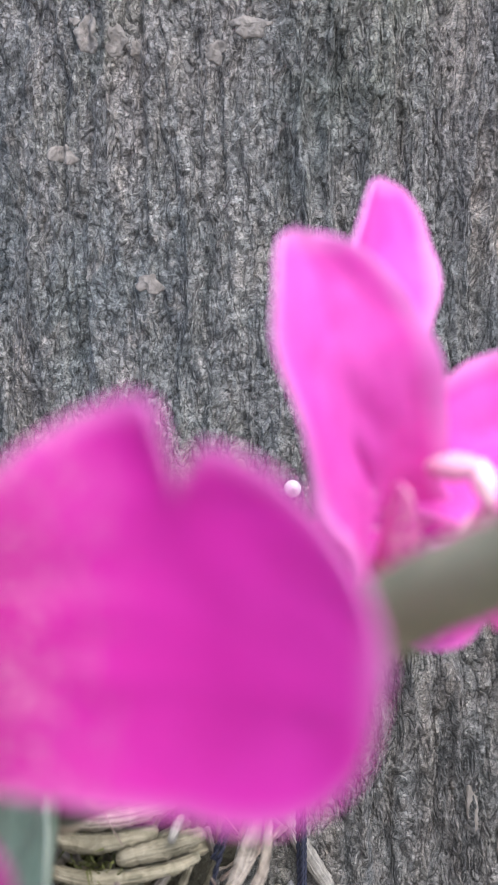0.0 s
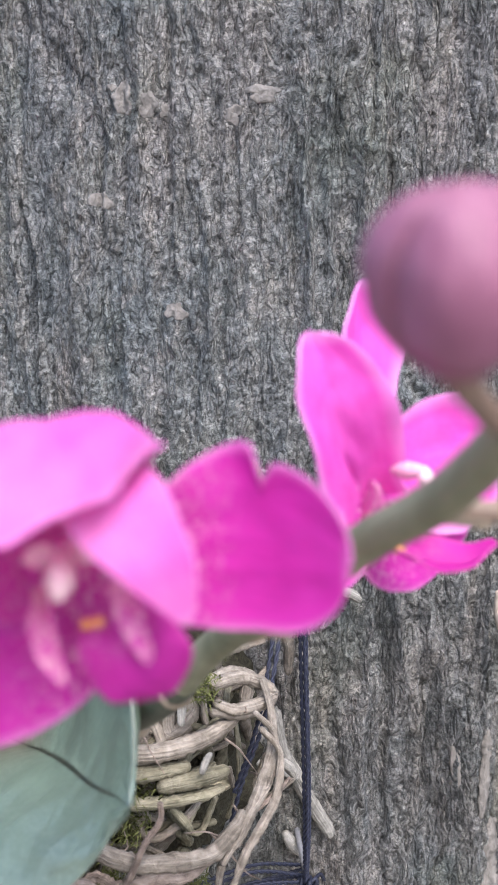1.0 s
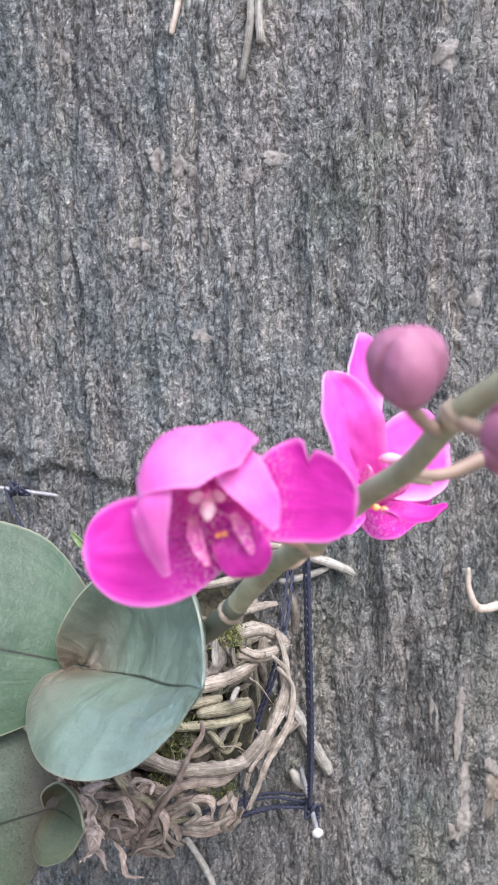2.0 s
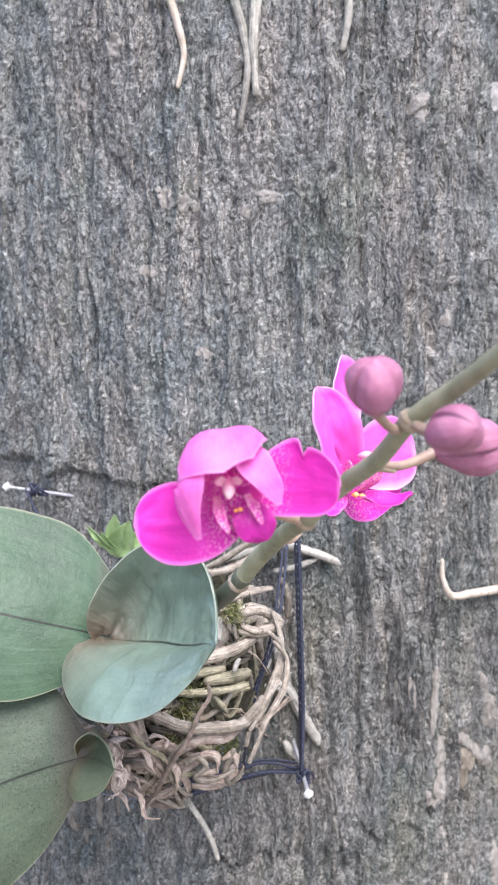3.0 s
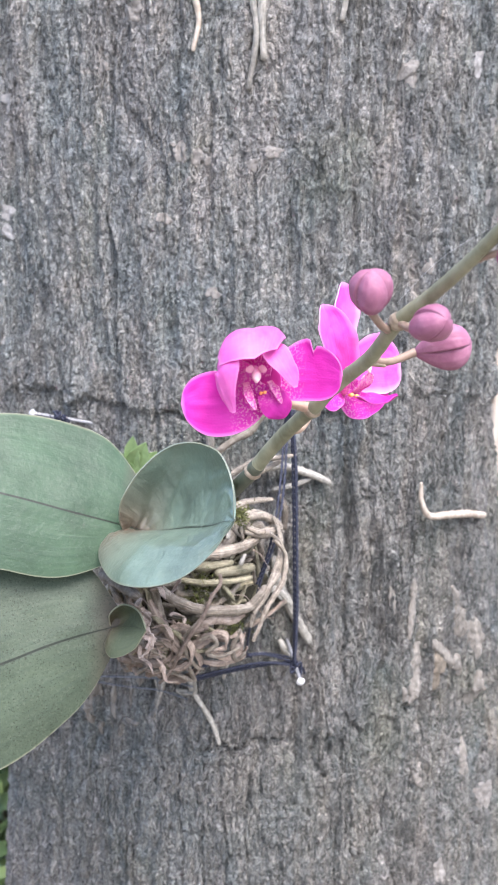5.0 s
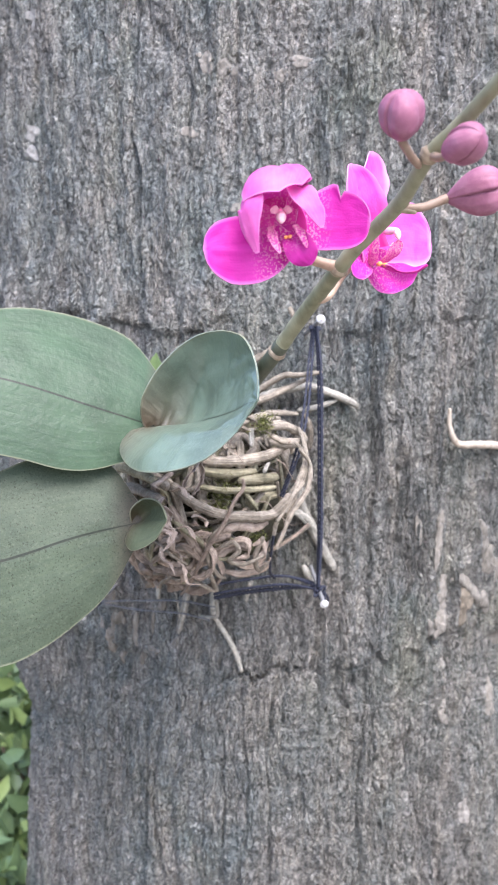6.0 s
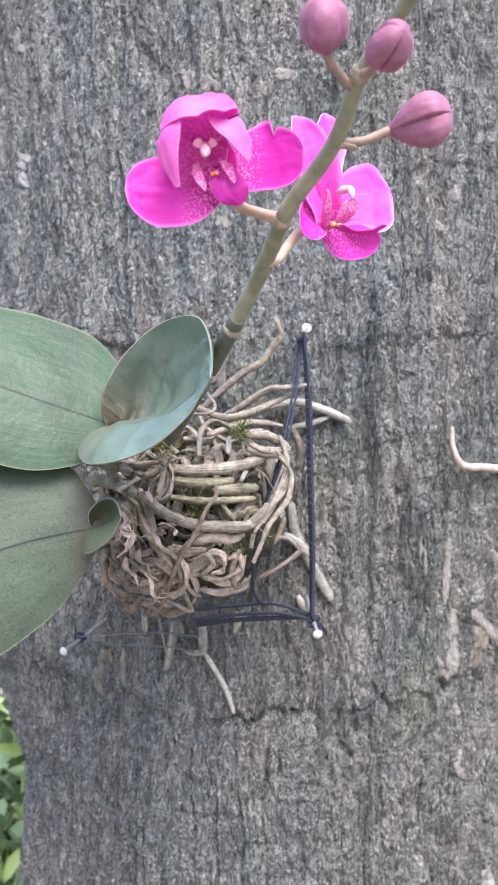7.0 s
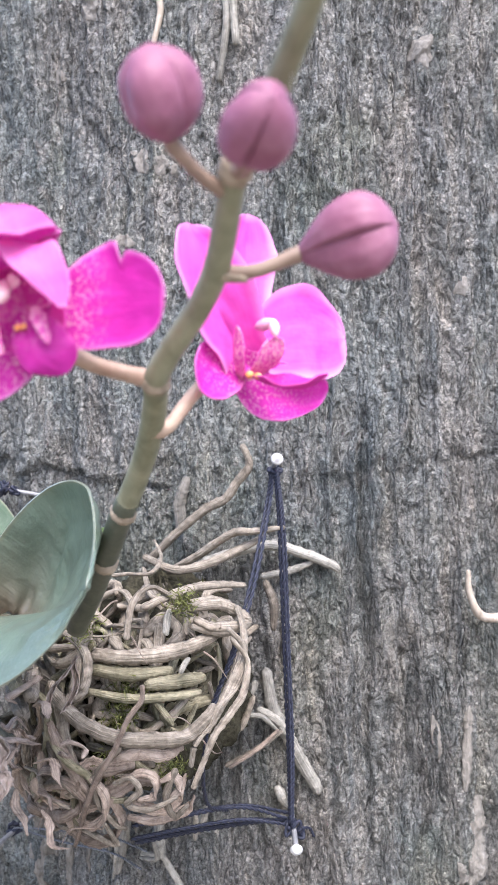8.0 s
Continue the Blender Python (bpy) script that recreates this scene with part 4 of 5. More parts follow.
# the hooded bloom
f1 = flower_part("half-open magenta bloom with a folded hood")
tepal("sepal", [(-0.027, 0.055, 1.367), (-0.048, 0.052, 1.3640), (-0.0695, 0.047, 1.3635)], [(-0.1, 0.25, 0.95)] * 2, [(0.1, -0.05, -1)] * 2,
      oval(0.0162, 0.35, 2.1, 0.60), f1, bow_up=(0, -0.1, 0), bow_down=(0, -0.1, 0), wave=0.02)
tepal("sepal", [(-0.027, 0.0575, 1.373), (-0.008, 0.0565, 1.3780), (0.0083, 0.0485, 1.3776)], [(0.0, 0.1, 1)] * 2, [(0, -0.05, -1)] * 2,
      oval(0.0178, 0.35, 2.1, 0.55), f1, wide_down=oval(0.0132, 0.35, 2.1, 0.60), bow_up=(0, -0.1, 0), bow_down=(0, -0.1, 0), wave=0.03,
      notch=lambda u, v: (0.20 / (1 + np.exp(-(u - 0.55) / 0.012)) + 0.20 * np.exp(-(((u - 0.585) / 0.035) ** 2))) * min(1, max(0, v - 0.1) * 1.5), seed=4)
cupped("sepal", [(-0.031, 0.057, 1.376), (-0.0345, 0.0565, 1.390), (-0.0355, 0.0490, 1.3988), (-0.0355, 0.0385, 1.4002), (-0.0358, 0.0290, 1.3955), (-0.0358, 0.0232, 1.3875)],
       [(-0.026, 0.056, 1.377), (-0.024, 0.0545, 1.387), (-0.0215, 0.050, 1.3940), (-0.0200, 0.045, 1.3965), (-0.0215, 0.040, 1.3955), (-0.0250, 0.0310, 1.3915)],
       [(-0.037, 0.057, 1.376), (-0.044, 0.0545, 1.386), (-0.0495, 0.048, 1.3905), (-0.0515, 0.040, 1.3900), (-0.0522, 0.034, 1.3870), (-0.0515, 0.0300, 1.3835)],
       [(0, 0, 0), (0.001, 0.001, 0.001), (0.0015, 0, 0.0025), (0.0015, -0.001, 0.003), (0.001, -0.0015, 0.0025), (0, -0.0015, 0.001)],
       [(0, 0, 0), (-0.001, 0.001, 0.001), (-0.002, 0, 0.0025), (-0.0025, -0.001, 0.003), (-0.002, -0.002, 0.0025), (-0.001, -0.002, 0.001)],
       PETAL_BACK, f1, "pale rose hood", n=30, m=12, thick=0.0006, crease=0.0006, under=PETAL_INNER, seed=411)
cupped("petal", [(-0.034, 0.056, 1.374), (-0.045, 0.051, 1.376), (-0.0515, 0.042, 1.3790), (-0.0522, 0.0300, 1.3800), (-0.0500, 0.0295, 1.3720), (-0.0452, 0.0325, 1.3612)],
       [(-0.034, 0.055, 1.382), (-0.045, 0.050, 1.387), (-0.0505, 0.041, 1.3885), (-0.0428, 0.0265, 1.3865), (-0.0440, 0.0285, 1.3725), (-0.0436, 0.0325, 1.3618)],
       [(-0.035, 0.056, 1.367), (-0.045, 0.052, 1.367), (-0.0505, 0.044, 1.370), (-0.0533, 0.0325, 1.3800), (-0.0520, 0.0315, 1.3715), (-0.0464, 0.0325, 1.3622)],
       [(0, 0.001, 0), (0, 0.001, 0), (-0.001, 0, 0), (-0.0015, -0.001, 0), (0, -0.0008, 0), (0, 0, 0)],
       [(0, 0.001, 0), (0, 0.001, 0), (-0.001, 0, 0), (-0.0004, -0.0006, 0), (0, -0.0005, 0), (0, 0, 0)],
       PETAL_BACK, f1, "pale rose petal folded forward", n=36, m=9, thick=0.0006, crease=0.0005, under=PETAL_INNER, seed=421)
tepal("petal", [(-0.0245, 0.048, 1.3925), (-0.0240, 0.0385, 1.3900), (-0.0198, 0.0345, 1.3825), (-0.0153, 0.0352, 1.3735)], [(0.6, 0.6, 0.45), (0.7, 0.6, 0.3), (0.8, 0.5, 0.2)], [(-0.75, -0.6, 0.1), (-0.8, -0.5, -0.1), (-0.8, -0.4, -0.3)],
      [0.003, 0.0055, 0.0070, 0.0058, 0.001], f1, PETAL_BACK, wide_down=[0.004, 0.0098, 0.0085, 0.0050, 0.001], under=PETAL_INNER, wave=0.06)
tepal("petal", [(-0.029, 0.053, 1.386), (-0.0255, 0.0485, 1.3930), (-0.0232, 0.0450, 1.3942)], [(0.8, 0.2, 0.5)] * 2, [(-0.8, -0.2, -0.5)] * 2, oval(0.0054, 0.6, 2.6, 0.7), f1, PETAL, wave=0.03)
tepal("throat", [(-0.034, 0.0575, 1.360), (-0.034, 0.0600, 1.374), (-0.034, 0.0580, 1.389)], [(1, -0.1, 0)] * 2, [(-1, -0.1, 0)] * 2, oval(0.0135, 0.7, 2.2, 0.5), f1, PETAL_INNER, bow_up=(0, -0.3, 0), bow_down=(0, -0.3, 0), label="deep magenta throat")
blob("column", (-0.0340, 0.0425, 1.3800), (0.0020, 0.0034), COLUMN_PINK, f1, (0.05, -0.75, -0.6), "pale pink column")
for side in (-1, 1):
    tepal("column_wing", [(-0.0340 + 0.0008 * side, 0.0425, 1.3805), (-0.0340 + 0.0028 * side, 0.0405, 1.3815), (-0.0340 + 0.0050 * side, 0.0402, 1.3810)], [(0, -0.3, 1)] * 2, [(0, 0.3, -1)] * 2, oval(0.0019, 0.9, 1.8, 0.4), f1, COLUMN_PINK)
blob("anther_cap", (-0.0338, 0.0400, 1.3782), (0.0024, 0.0028), COLUMN, f1, (0, -0.6, -0.8), "pale anther cap")
tepal("lip", [(-0.030, 0.0480, 1.372), (-0.0265, 0.0440, 1.3665), (-0.0225, 0.0440, 1.3612), (-0.0185, 0.0480, 1.3575)], [(0.75, 0.30, 0.60)] * 2, [(-0.80, -0.20, -0.55)] * 2, oval(0.0088, 0.55, 2.0, 0.6), f1, LIP, bow_up=(-0.1, 0.1, 0.1), bow_down=(0.1, 0.2, 0.2), wave=0.06)
tepal("side_lobe", [(-0.0385, 0.0470, 1.3745), (-0.0372, 0.0420, 1.3685), (-0.0340, 0.0402, 1.3620)], [(0.9, -0.2, 0.3)] * 2, [(-0.9, 0.2, -0.3)] * 2, oval(0.0022, 0.7, 1.5, 0.4), f1, SPOTTED, bow_up=(0, -0.3, 0), bow_down=(0, -0.3, 0), wave=0.14)
tepal("side_lobe", [(-0.0270, 0.0460, 1.3755), (-0.0240, 0.0420, 1.3710), (-0.0215, 0.0410, 1.3650)], [(0.9, 0.2, 0.3)] * 2, [(-0.9, -0.2, -0.3)] * 2, oval(0.0019, 0.7, 1.5, 0.4), f1, SPOTTED, bow_up=(0, -0.3, 0), bow_down=(0, -0.3, 0), wave=0.14)
blob("callus", (-0.0312, 0.0445, 1.3696), (0.0009, 0.0009), CALLUS, f1, (0.6, -0.6, 0.5), "orange callus")
blob("callus", (-0.0294, 0.0445, 1.3700), (0.0009, 0.0009), CALLUS, f1, (0.6, -0.6, 0.5), "orange callus")
# the open bloom
f2 = flower_part("open magenta bloom with a spotted throat")
tepal("sepal", [(0.022, 0.131, 1.374), (0.0205, 0.139, 1.402), (0.0225, 0.145, 1.4260)], [(0.62, 0.75, 0.1)] * 2, [(-0.6, -0.78, 0)] * 2, oval(0.0145, 0.5, 1.9, 0.56), f2, PETAL_LIGHT, bow_up=(0.25, -0.2, 0), bow_down=(0.25, -0.2, 0), wave=0.05)
tepal("petal", [(0.021, 0.128, 1.371), (0.0125, 0.113, 1.391), (0.0060, 0.106, 1.4125)], [(0.75, 0.45, 0.1)] * 2, [(-0.5, -0.7, -0.5), (-0.58, -0.78, -0.1), (-0.58, -0.78, 0.1)], oval(0.0165, 0.8, 2.2, 0.48), f2, PETAL_LIGHT, wide_down=oval(0.0205, 0.75, 2.2, 0.46), bow_up=(0.2, -0.2, 0), bow_down=(0.25, 0.1, -0.1), wave=0.03)
tepal("petal", [(0.025, 0.131, 1.374), (0.042, 0.136, 1.3785), (0.0600, 0.146, 1.3770)], [(-0.15, 0.1, 1)] * 2, [(0.1, 0.1, -1)] * 2, oval(0.0178, 0.55, 2.2, 0.58), f2, PETAL_LIGHT, bow_up=(0.1, -0.2, 0), bow_down=(0.1, -0.2, 0), wave=0.05, seed=3)
tepal("sepal", [(0.0205, 0.128, 1.370), (0.013, 0.117, 1.364), (0.0095, 0.108, 1.3550)], [(-0.6, -0.35, 0.75)] * 2, [(0.55, 0.45, -0.75)] * 2, oval(0.0108, 0.8, 1.8, 0.48), f2, SPOTTED_PETAL, bow_up=(0.2, -0.2, 0), bow_down=(0.2, -0.2, 0), wave=0.04)
tepal("sepal", [(0.0185, 0.126, 1.367), (0.032, 0.134, 1.3565), (0.0525, 0.148, 1.3545)], [(0.45, 0.2, 0.85)] * 2, [(-0.45, -0.2, -0.85)] * 2, oval(0.0118, 0.6, 2.0, 0.55), f2, SPOTTED_PETAL, bow_up=(0.15, -0.25, 0), bow_down=(0.15, -0.25, 0), wave=0.05, seed=5)
blob("column", (0.0310, 0.1195, 1.3795), (0.0023, 0.0042), COLUMN_PINK, f2, (0.65, -0.6, 0.1), "pale pink column")
blob("anther_cap", (0.0346, 0.1160, 1.3778), (0.0020, 0.0028), COLUMN, f2, (0.15, -0.35, -0.9), "white anther cap")
tepal("lip", [(0.023, 0.124, 1.363), (0.034, 0.119, 1.3580), (0.045, 0.1180, 1.3570), (0.0530, 0.1200, 1.3612)], [(0.3, 0.65, 0.50)] * 2, [(-0.3, -0.8, 0.15)] * 2, oval(0.0088, 0.4, 1.8, 0.55), f2, LIP, wave=0.10, seed=8)
tepal("side_lobe", [(0.0205, 0.124, 1.361), (0.0205, 0.116, 1.367), (0.0215, 0.112, 1.3780)], [(-0.2, 0.5, 0.5)] * 2, [(0.7, -0.4, -0.4)] * 2, oval(0.0046, 0.5), f2, SPOTTED)
tepal("side_lobe", [(0.027, 0.125, 1.361), (0.0325, 0.119, 1.367), (0.0345, 0.1165, 1.3745)], [(0.8, 0.2, 0.2)] * 2, [(-0.8, -0.3, -0.2)] * 2, oval(0.0062, 0.6), f2, SPOTTED, bow_up=(0, -0.3, 0), bow_down=(0, -0.3, 0))
blob("callus", (0.0255, 0.1170, 1.3615), (0.0014, 0.0014), CALLUS, f2, (0.8, -0.5, 0.1), "orange callus")
blob("callus", (0.0285, 0.1165, 1.3610), (0.0012, 0.0013), CALLUS, f2, (0.8, -0.5, 0.1), "orange callus")

# root ball
BALL, SIZE = np.array((-0.065, 0.40, 1.17)), np.array((0.095, 0.135, 0.105))


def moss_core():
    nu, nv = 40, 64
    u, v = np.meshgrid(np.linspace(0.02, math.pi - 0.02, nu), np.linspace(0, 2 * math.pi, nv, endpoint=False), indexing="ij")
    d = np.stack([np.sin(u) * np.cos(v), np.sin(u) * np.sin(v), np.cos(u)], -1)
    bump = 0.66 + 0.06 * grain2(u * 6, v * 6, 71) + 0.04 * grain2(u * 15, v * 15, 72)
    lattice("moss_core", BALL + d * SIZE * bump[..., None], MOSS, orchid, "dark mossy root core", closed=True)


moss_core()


def root(pts, r, material):
    return tube("root", pts, [0.85 * r, r, 1.05 * r, 0.95 * r, 0.7 * r], material, orchid, n=6 + 8 * len(pts), sides=9, rough=0.07, flat=float(0.6 + 0.4 * ((len(pts) * 37 + int(1e4 * r)) % 7) / 6))


root([(-0.1017, 0.2757, 1.1957), (-0.0845, 0.2648, 1.1845), (-0.0625, 0.2599, 1.1770), (-0.0424, 0.2618, 1.1754), (-0.0251, 0.2679, 1.1751), (-0.0149, 0.2745, 1.1823), (-0.0104, 0.2788, 1.1881)], 0.0041, ROOT)
root([(-0.0818, 0.2913, 1.2132), (-0.0612, 0.2873, 1.2131), (-0.0405, 0.2913, 1.2144), (-0.0225, 0.3029, 1.2177), (-0.0115, 0.3156, 1.2213)], 0.0045, ROOT)
root([(-0.0824, 0.2913, 1.2050), (-0.0611, 0.2864, 1.2036), (-0.0374, 0.2912, 1.2047)], 0.0042, ROOT_MOSSY)
root([(-0.0491, 0.2849, 1.1980), (-0.0313, 0.2910, 1.1988), (-0.0192, 0.2982, 1.1988)], 0.0042, ROOT_MOSSY)
root([(-0.0836, 0.2878, 1.1925), (-0.0609, 0.2828, 1.1906), (-0.0342, 0.2882, 1.1910), (-0.0215, 0.2952, 1.1912)], 0.0042, ROOT_MOSSY)
root([(-0.0612, 0.2848, 1.2247), (-0.0615, 0.3007, 1.2411), (-0.0535, 0.3114, 1.2489), (-0.0412, 0.3093, 1.2452), (-0.0319, 0.3046, 1.2382), (-0.0281, 0.2940, 1.2257)], 0.0024, ROOT)
root([(-0.0288, 0.3115, 1.2391), (-0.0164, 0.3219, 1.2393), (-0.0052, 0.3266, 1.2334), (-0.0005, 0.3217, 1.2245), (-0.0102, 0.3084, 1.2228), (-0.0257, 0.3010, 1.2280)], 0.0034, ROOT)
root([(-0.0008, 0.3189, 1.2357), (0.0037, 0.3100, 1.2228), (0.0034, 0.2986, 1.2088), (-0.0029, 0.2856, 1.1955), (-0.0104, 0.2760, 1.1820), (-0.0192, 0.2694, 1.1713), (-0.0219, 0.2686, 1.1594)], 0.0028, ROOT)
root([(-0.0044, 0.3023, 1.2266), (0.0050, 0.3025, 1.2145), (0.0017, 0.2893, 1.1980), (-0.0075, 0.2778, 1.1878), (-0.0128, 0.2722, 1.1768)], 0.0021, ROOT)
root([(-0.0470, 0.2609, 1.2047), (-0.0469, 0.2584, 1.1979), (-0.0538, 0.2550, 1.1882), (-0.0607, 0.2529, 1.1726), (-0.0707, 0.2547, 1.1560), (-0.0783, 0.2603, 1.1397), (-0.0888, 0.2784, 1.1131), (-0.0968, 0.2974, 1.0976)], 0.0017, ROOT_STRIP)
root([(-0.0595, 0.2583, 1.1715), (-0.0711, 0.2599, 1.1577), (-0.0743, 0.2644, 1.1417), (-0.0658, 0.2709, 1.1249), (-0.0599, 0.2728, 1.1213)], 0.0026, ROOT)
root([(-0.0642, 0.2655, 1.1625), (-0.0511, 0.2656, 1.1671), (-0.0308, 0.2711, 1.1648)], 0.0029, ROOT)
root([(-0.0624, 0.2602, 1.1518), (-0.0537, 0.2598, 1.1550), (-0.0494, 0.2621, 1.1471), (-0.0567, 0.2640, 1.1390), (-0.0480, 0.2666, 1.1348), (-0.0392, 0.2678, 1.1368), (-0.0304, 0.2692, 1.1411)], 0.0023, ROOT)
root([(-0.0306, 0.2679, 1.1565), (-0.0363, 0.2700, 1.1408), (-0.0332, 0.2779, 1.1265), (-0.0258, 0.2779, 1.1328)], 0.0023, ROOT)
root([(-0.1057, 0.2851, 1.1971), (-0.0990, 0.2775, 1.1865), (-0.0926, 0.2727, 1.1635), (-0.0838, 0.2727, 1.1455), (-0.0779, 0.2732, 1.1394)], 0.0042, ROOT)
root([(-0.1122, 0.2862, 1.1448), (-0.0992, 0.2786, 1.1407), (-0.0899, 0.2746, 1.1388), (-0.0865, 0.2697, 1.1492)], 0.0031, ROOT)
root([(-0.1197, 0.2958, 1.1265), (-0.1082, 0.2783, 1.1406), (-0.0951, 0.2680, 1.1480), (-0.0846, 0.2659, 1.1411)], 0.0028, ROOT)
root([(-0.1274, 0.3166, 1.1274), (-0.1200, 0.3202, 1.1134), (-0.1041, 0.2942, 1.1240), (-0.0895, 0.2857, 1.1234)], 0.0039, ROOT)
root([(-0.1321, 0.3269, 1.1247), (-0.1338, 0.3477, 1.1021), (-0.1281, 0.3419, 1.0901), (-0.1182, 0.3307, 1.1038)], 0.0039, ROOT)
root([(-0.1174, 0.3246, 1.1089), (-0.1172, 0.3481, 1.0919), (-0.0988, 0.3019, 1.1124), (-0.0788, 0.2851, 1.1206), (-0.0695, 0.2825, 1.1215)], 0.0036, ROOT)
root([(-0.0904, 0.2797, 1.1189), (-0.0783, 0.2797, 1.1128), (-0.0679, 0.2820, 1.1076), (-0.0711, 0.2699, 1.1251)], 0.0027, ROOT)
root([(-0.1056, 0.2840, 1.1943), (-0.0928, 0.2751, 1.1900), (-0.0868, 0.2806, 1.2100), (-0.0915, 0.2919, 1.2235)], 0.0033, ROOT)
root([(-0.1386, 0.3427, 1.2040), (-0.1247, 0.3137, 1.1986), (-0.1067, 0.2934, 1.1958)], 0.0049, ROOT)
root([(-0.1177, 0.3087, 1.2181), (-0.1031, 0.2888, 1.2087), (-0.0908, 0.2855, 1.2153), (-0.0841, 0.2936, 1.2294)], 0.0037, ROOT)
root([(-0.0445, 0.2852, 1.1874), (-0.0385, 0.2855, 1.1799), (-0.0354, 0.2861, 1.1752)], 0.0030, ROOT_MOSSY)
root([(-0.0401, 0.2936, 1.2255), (-0.0402, 0.2986, 1.2310), (-0.0398, 0.3047, 1.2365)], 0.0024, ROOT_LIVE)
root([(-0.0299, 0.2844, 1.2058), (-0.0279, 0.2876, 1.2099), (-0.0261, 0.2899, 1.2120)], 0.0018, ROOT_LIVE)
root([(0.0091, 0.4261, 1.1654), (0.0134, 0.4263, 1.1392), (0.0231, 0.4268, 1.1204), (0.0329, 0.4277, 1.1013), (0.0440, 0.4290, 1.0819), (0.0464, 0.4294, 1.0761)], 0.0050, ROOT_LIVE)
root([(0.0040, 0.4220, 1.1381), (0.0170, 0.4224, 1.1307), (0.0228, 0.4228, 1.1213)], 0.0035, ROOT_LIVE)
root([(-0.0193, 0.4126, 1.1007), (-0.0013, 0.4120, 1.1104), (0.0202, 0.4126, 1.1255)], 0.0030, ROOT)
root([(0.0167, 0.4264, 1.0784), (0.0206, 0.4267, 1.0714), (0.0256, 0.4270, 1.0648)], 0.0041, ROOT_LIVE)
root([(-0.0734, 0.4151, 1.2514), (-0.0551, 0.4115, 1.2691), (-0.0337, 0.4087, 1.2866), (-0.0179, 0.4075, 1.2951), (-0.0092, 0.4071, 1.3072), (-0.0005, 0.4070, 1.3192), (-0.0049, 0.4070, 1.3329)], 0.0034, ROOT)
root([(-0.0571, 0.3966, 1.2441), (-0.0361, 0.3939, 1.2562), (-0.0121, 0.3922, 1.2716), (0.0032, 0.3920, 1.2732), (0.0234, 0.3928, 1.2758)], 0.0046, ROOT)
root([(-0.0353, 0.4239, 1.2471), (-0.0066, 0.4221, 1.2561), (0.0146, 0.4223, 1.2596), (0.0357, 0.4240, 1.2541), (0.0570, 0.4271, 1.2450), (0.0623, 0.4281, 1.2413)], 0.0053, ROOT_LIVE)
root([(0.0074, 0.4241, 1.2364), (0.0251, 0.4250, 1.2398), (0.0428, 0.4269, 1.2461)], 0.0038, ROOT_LIVE)
root([(-0.0548, 0.3035, 1.2387), (-0.0327, 0.3208, 1.2459), (-0.0155, 0.3367, 1.2460), (-0.0007, 0.3553, 1.2427)], 0.0041, ROOT)
root([(-0.0257, 0.3083, 1.2381), (-0.0115, 0.3193, 1.2370), (0.0003, 0.3252, 1.2302), (0.0034, 0.3226, 1.2245), (-0.0137, 0.3051, 1.2267), (-0.0237, 0.3021, 1.2315)], 0.0036, ROOT)
root([(-0.0544, 0.4307, 1.2719), (-0.0553, 0.4308, 1.2898), (-0.0497, 0.4299, 1.3077)], 0.0054, ROOT_LIVE)
root([(0.0113, 0.4022, 1.2349), (0.0164, 0.4024, 1.2211), (0.0163, 0.4024, 1.2038)], 0.0051, ROOT)
root([(-0.0014, 0.2938, 1.2224), (0.0071, 0.2946, 1.2107), (0.0059, 0.2855, 1.1950), (-0.0009, 0.2763, 1.1854), (-0.0089, 0.2687, 1.1758), (-0.0143, 0.2652, 1.1627), (-0.0199, 0.2644, 1.1490)], 0.0023, ROOT)
root([(0.0029, 0.3820, 1.1596), (-0.0039, 0.3820, 1.1427), (-0.0090, 0.3821, 1.1375)], 0.0036, ROOT)
root([(-0.1008, 0.2954, 1.2249), (-0.0831, 0.2794, 1.2157), (-0.0830, 0.2706, 1.1974), (-0.0934, 0.2728, 1.1912)], 0.0030, ROOT)
root([(-0.1304, 0.3173, 1.2158), (-0.1093, 0.2935, 1.2163), (-0.0927, 0.2843, 1.2192)], 0.0037, ROOT)
root([(-0.1435, 0.3316, 1.1190), (-0.1302, 0.3236, 1.1247), (-0.1092, 0.2884, 1.1412), (-0.0959, 0.2811, 1.1377)], 0.0030, ROOT)
root([(-0.0730, 0.4283, 1.0512), (-0.0726, 0.4282, 1.0366), (-0.0717, 0.4280, 1.0240)], 0.0042, ROOT_LIVE)
root([(-0.0720, 0.4342, 1.0217), (-0.0586, 0.4314, 1.0016), (-0.0492, 0.4298, 0.9830), (-0.0439, 0.4290, 0.9661)], 0.0036, ROOT_LIVE)
root([(-0.0875, 0.4341, 1.0226), (-0.0792, 0.4319, 1.0220), (-0.0710, 0.4299, 1.0237)], 0.0028, ROOT_LIVE)
root([(-0.0989, 0.4354, 1.0507), (-0.1038, 0.4370, 1.0266), (-0.1085, 0.4386, 1.0055)], 0.0042, ROOT_LIVE)
root([(-0.1305, 0.4517, 1.0536), (-0.1306, 0.4518, 1.0341)], 0.0028, ROOT_LIVE)
root([(-0.0358, 0.4179, 1.0655), (-0.0415, 0.4186, 1.0486)], 0.0046, ROOT_LIVE)
root([(-0.0919, 0.4374, 1.0459), (-0.0930, 0.4378, 1.0368)], 0.0020, ROOT_LIVE)

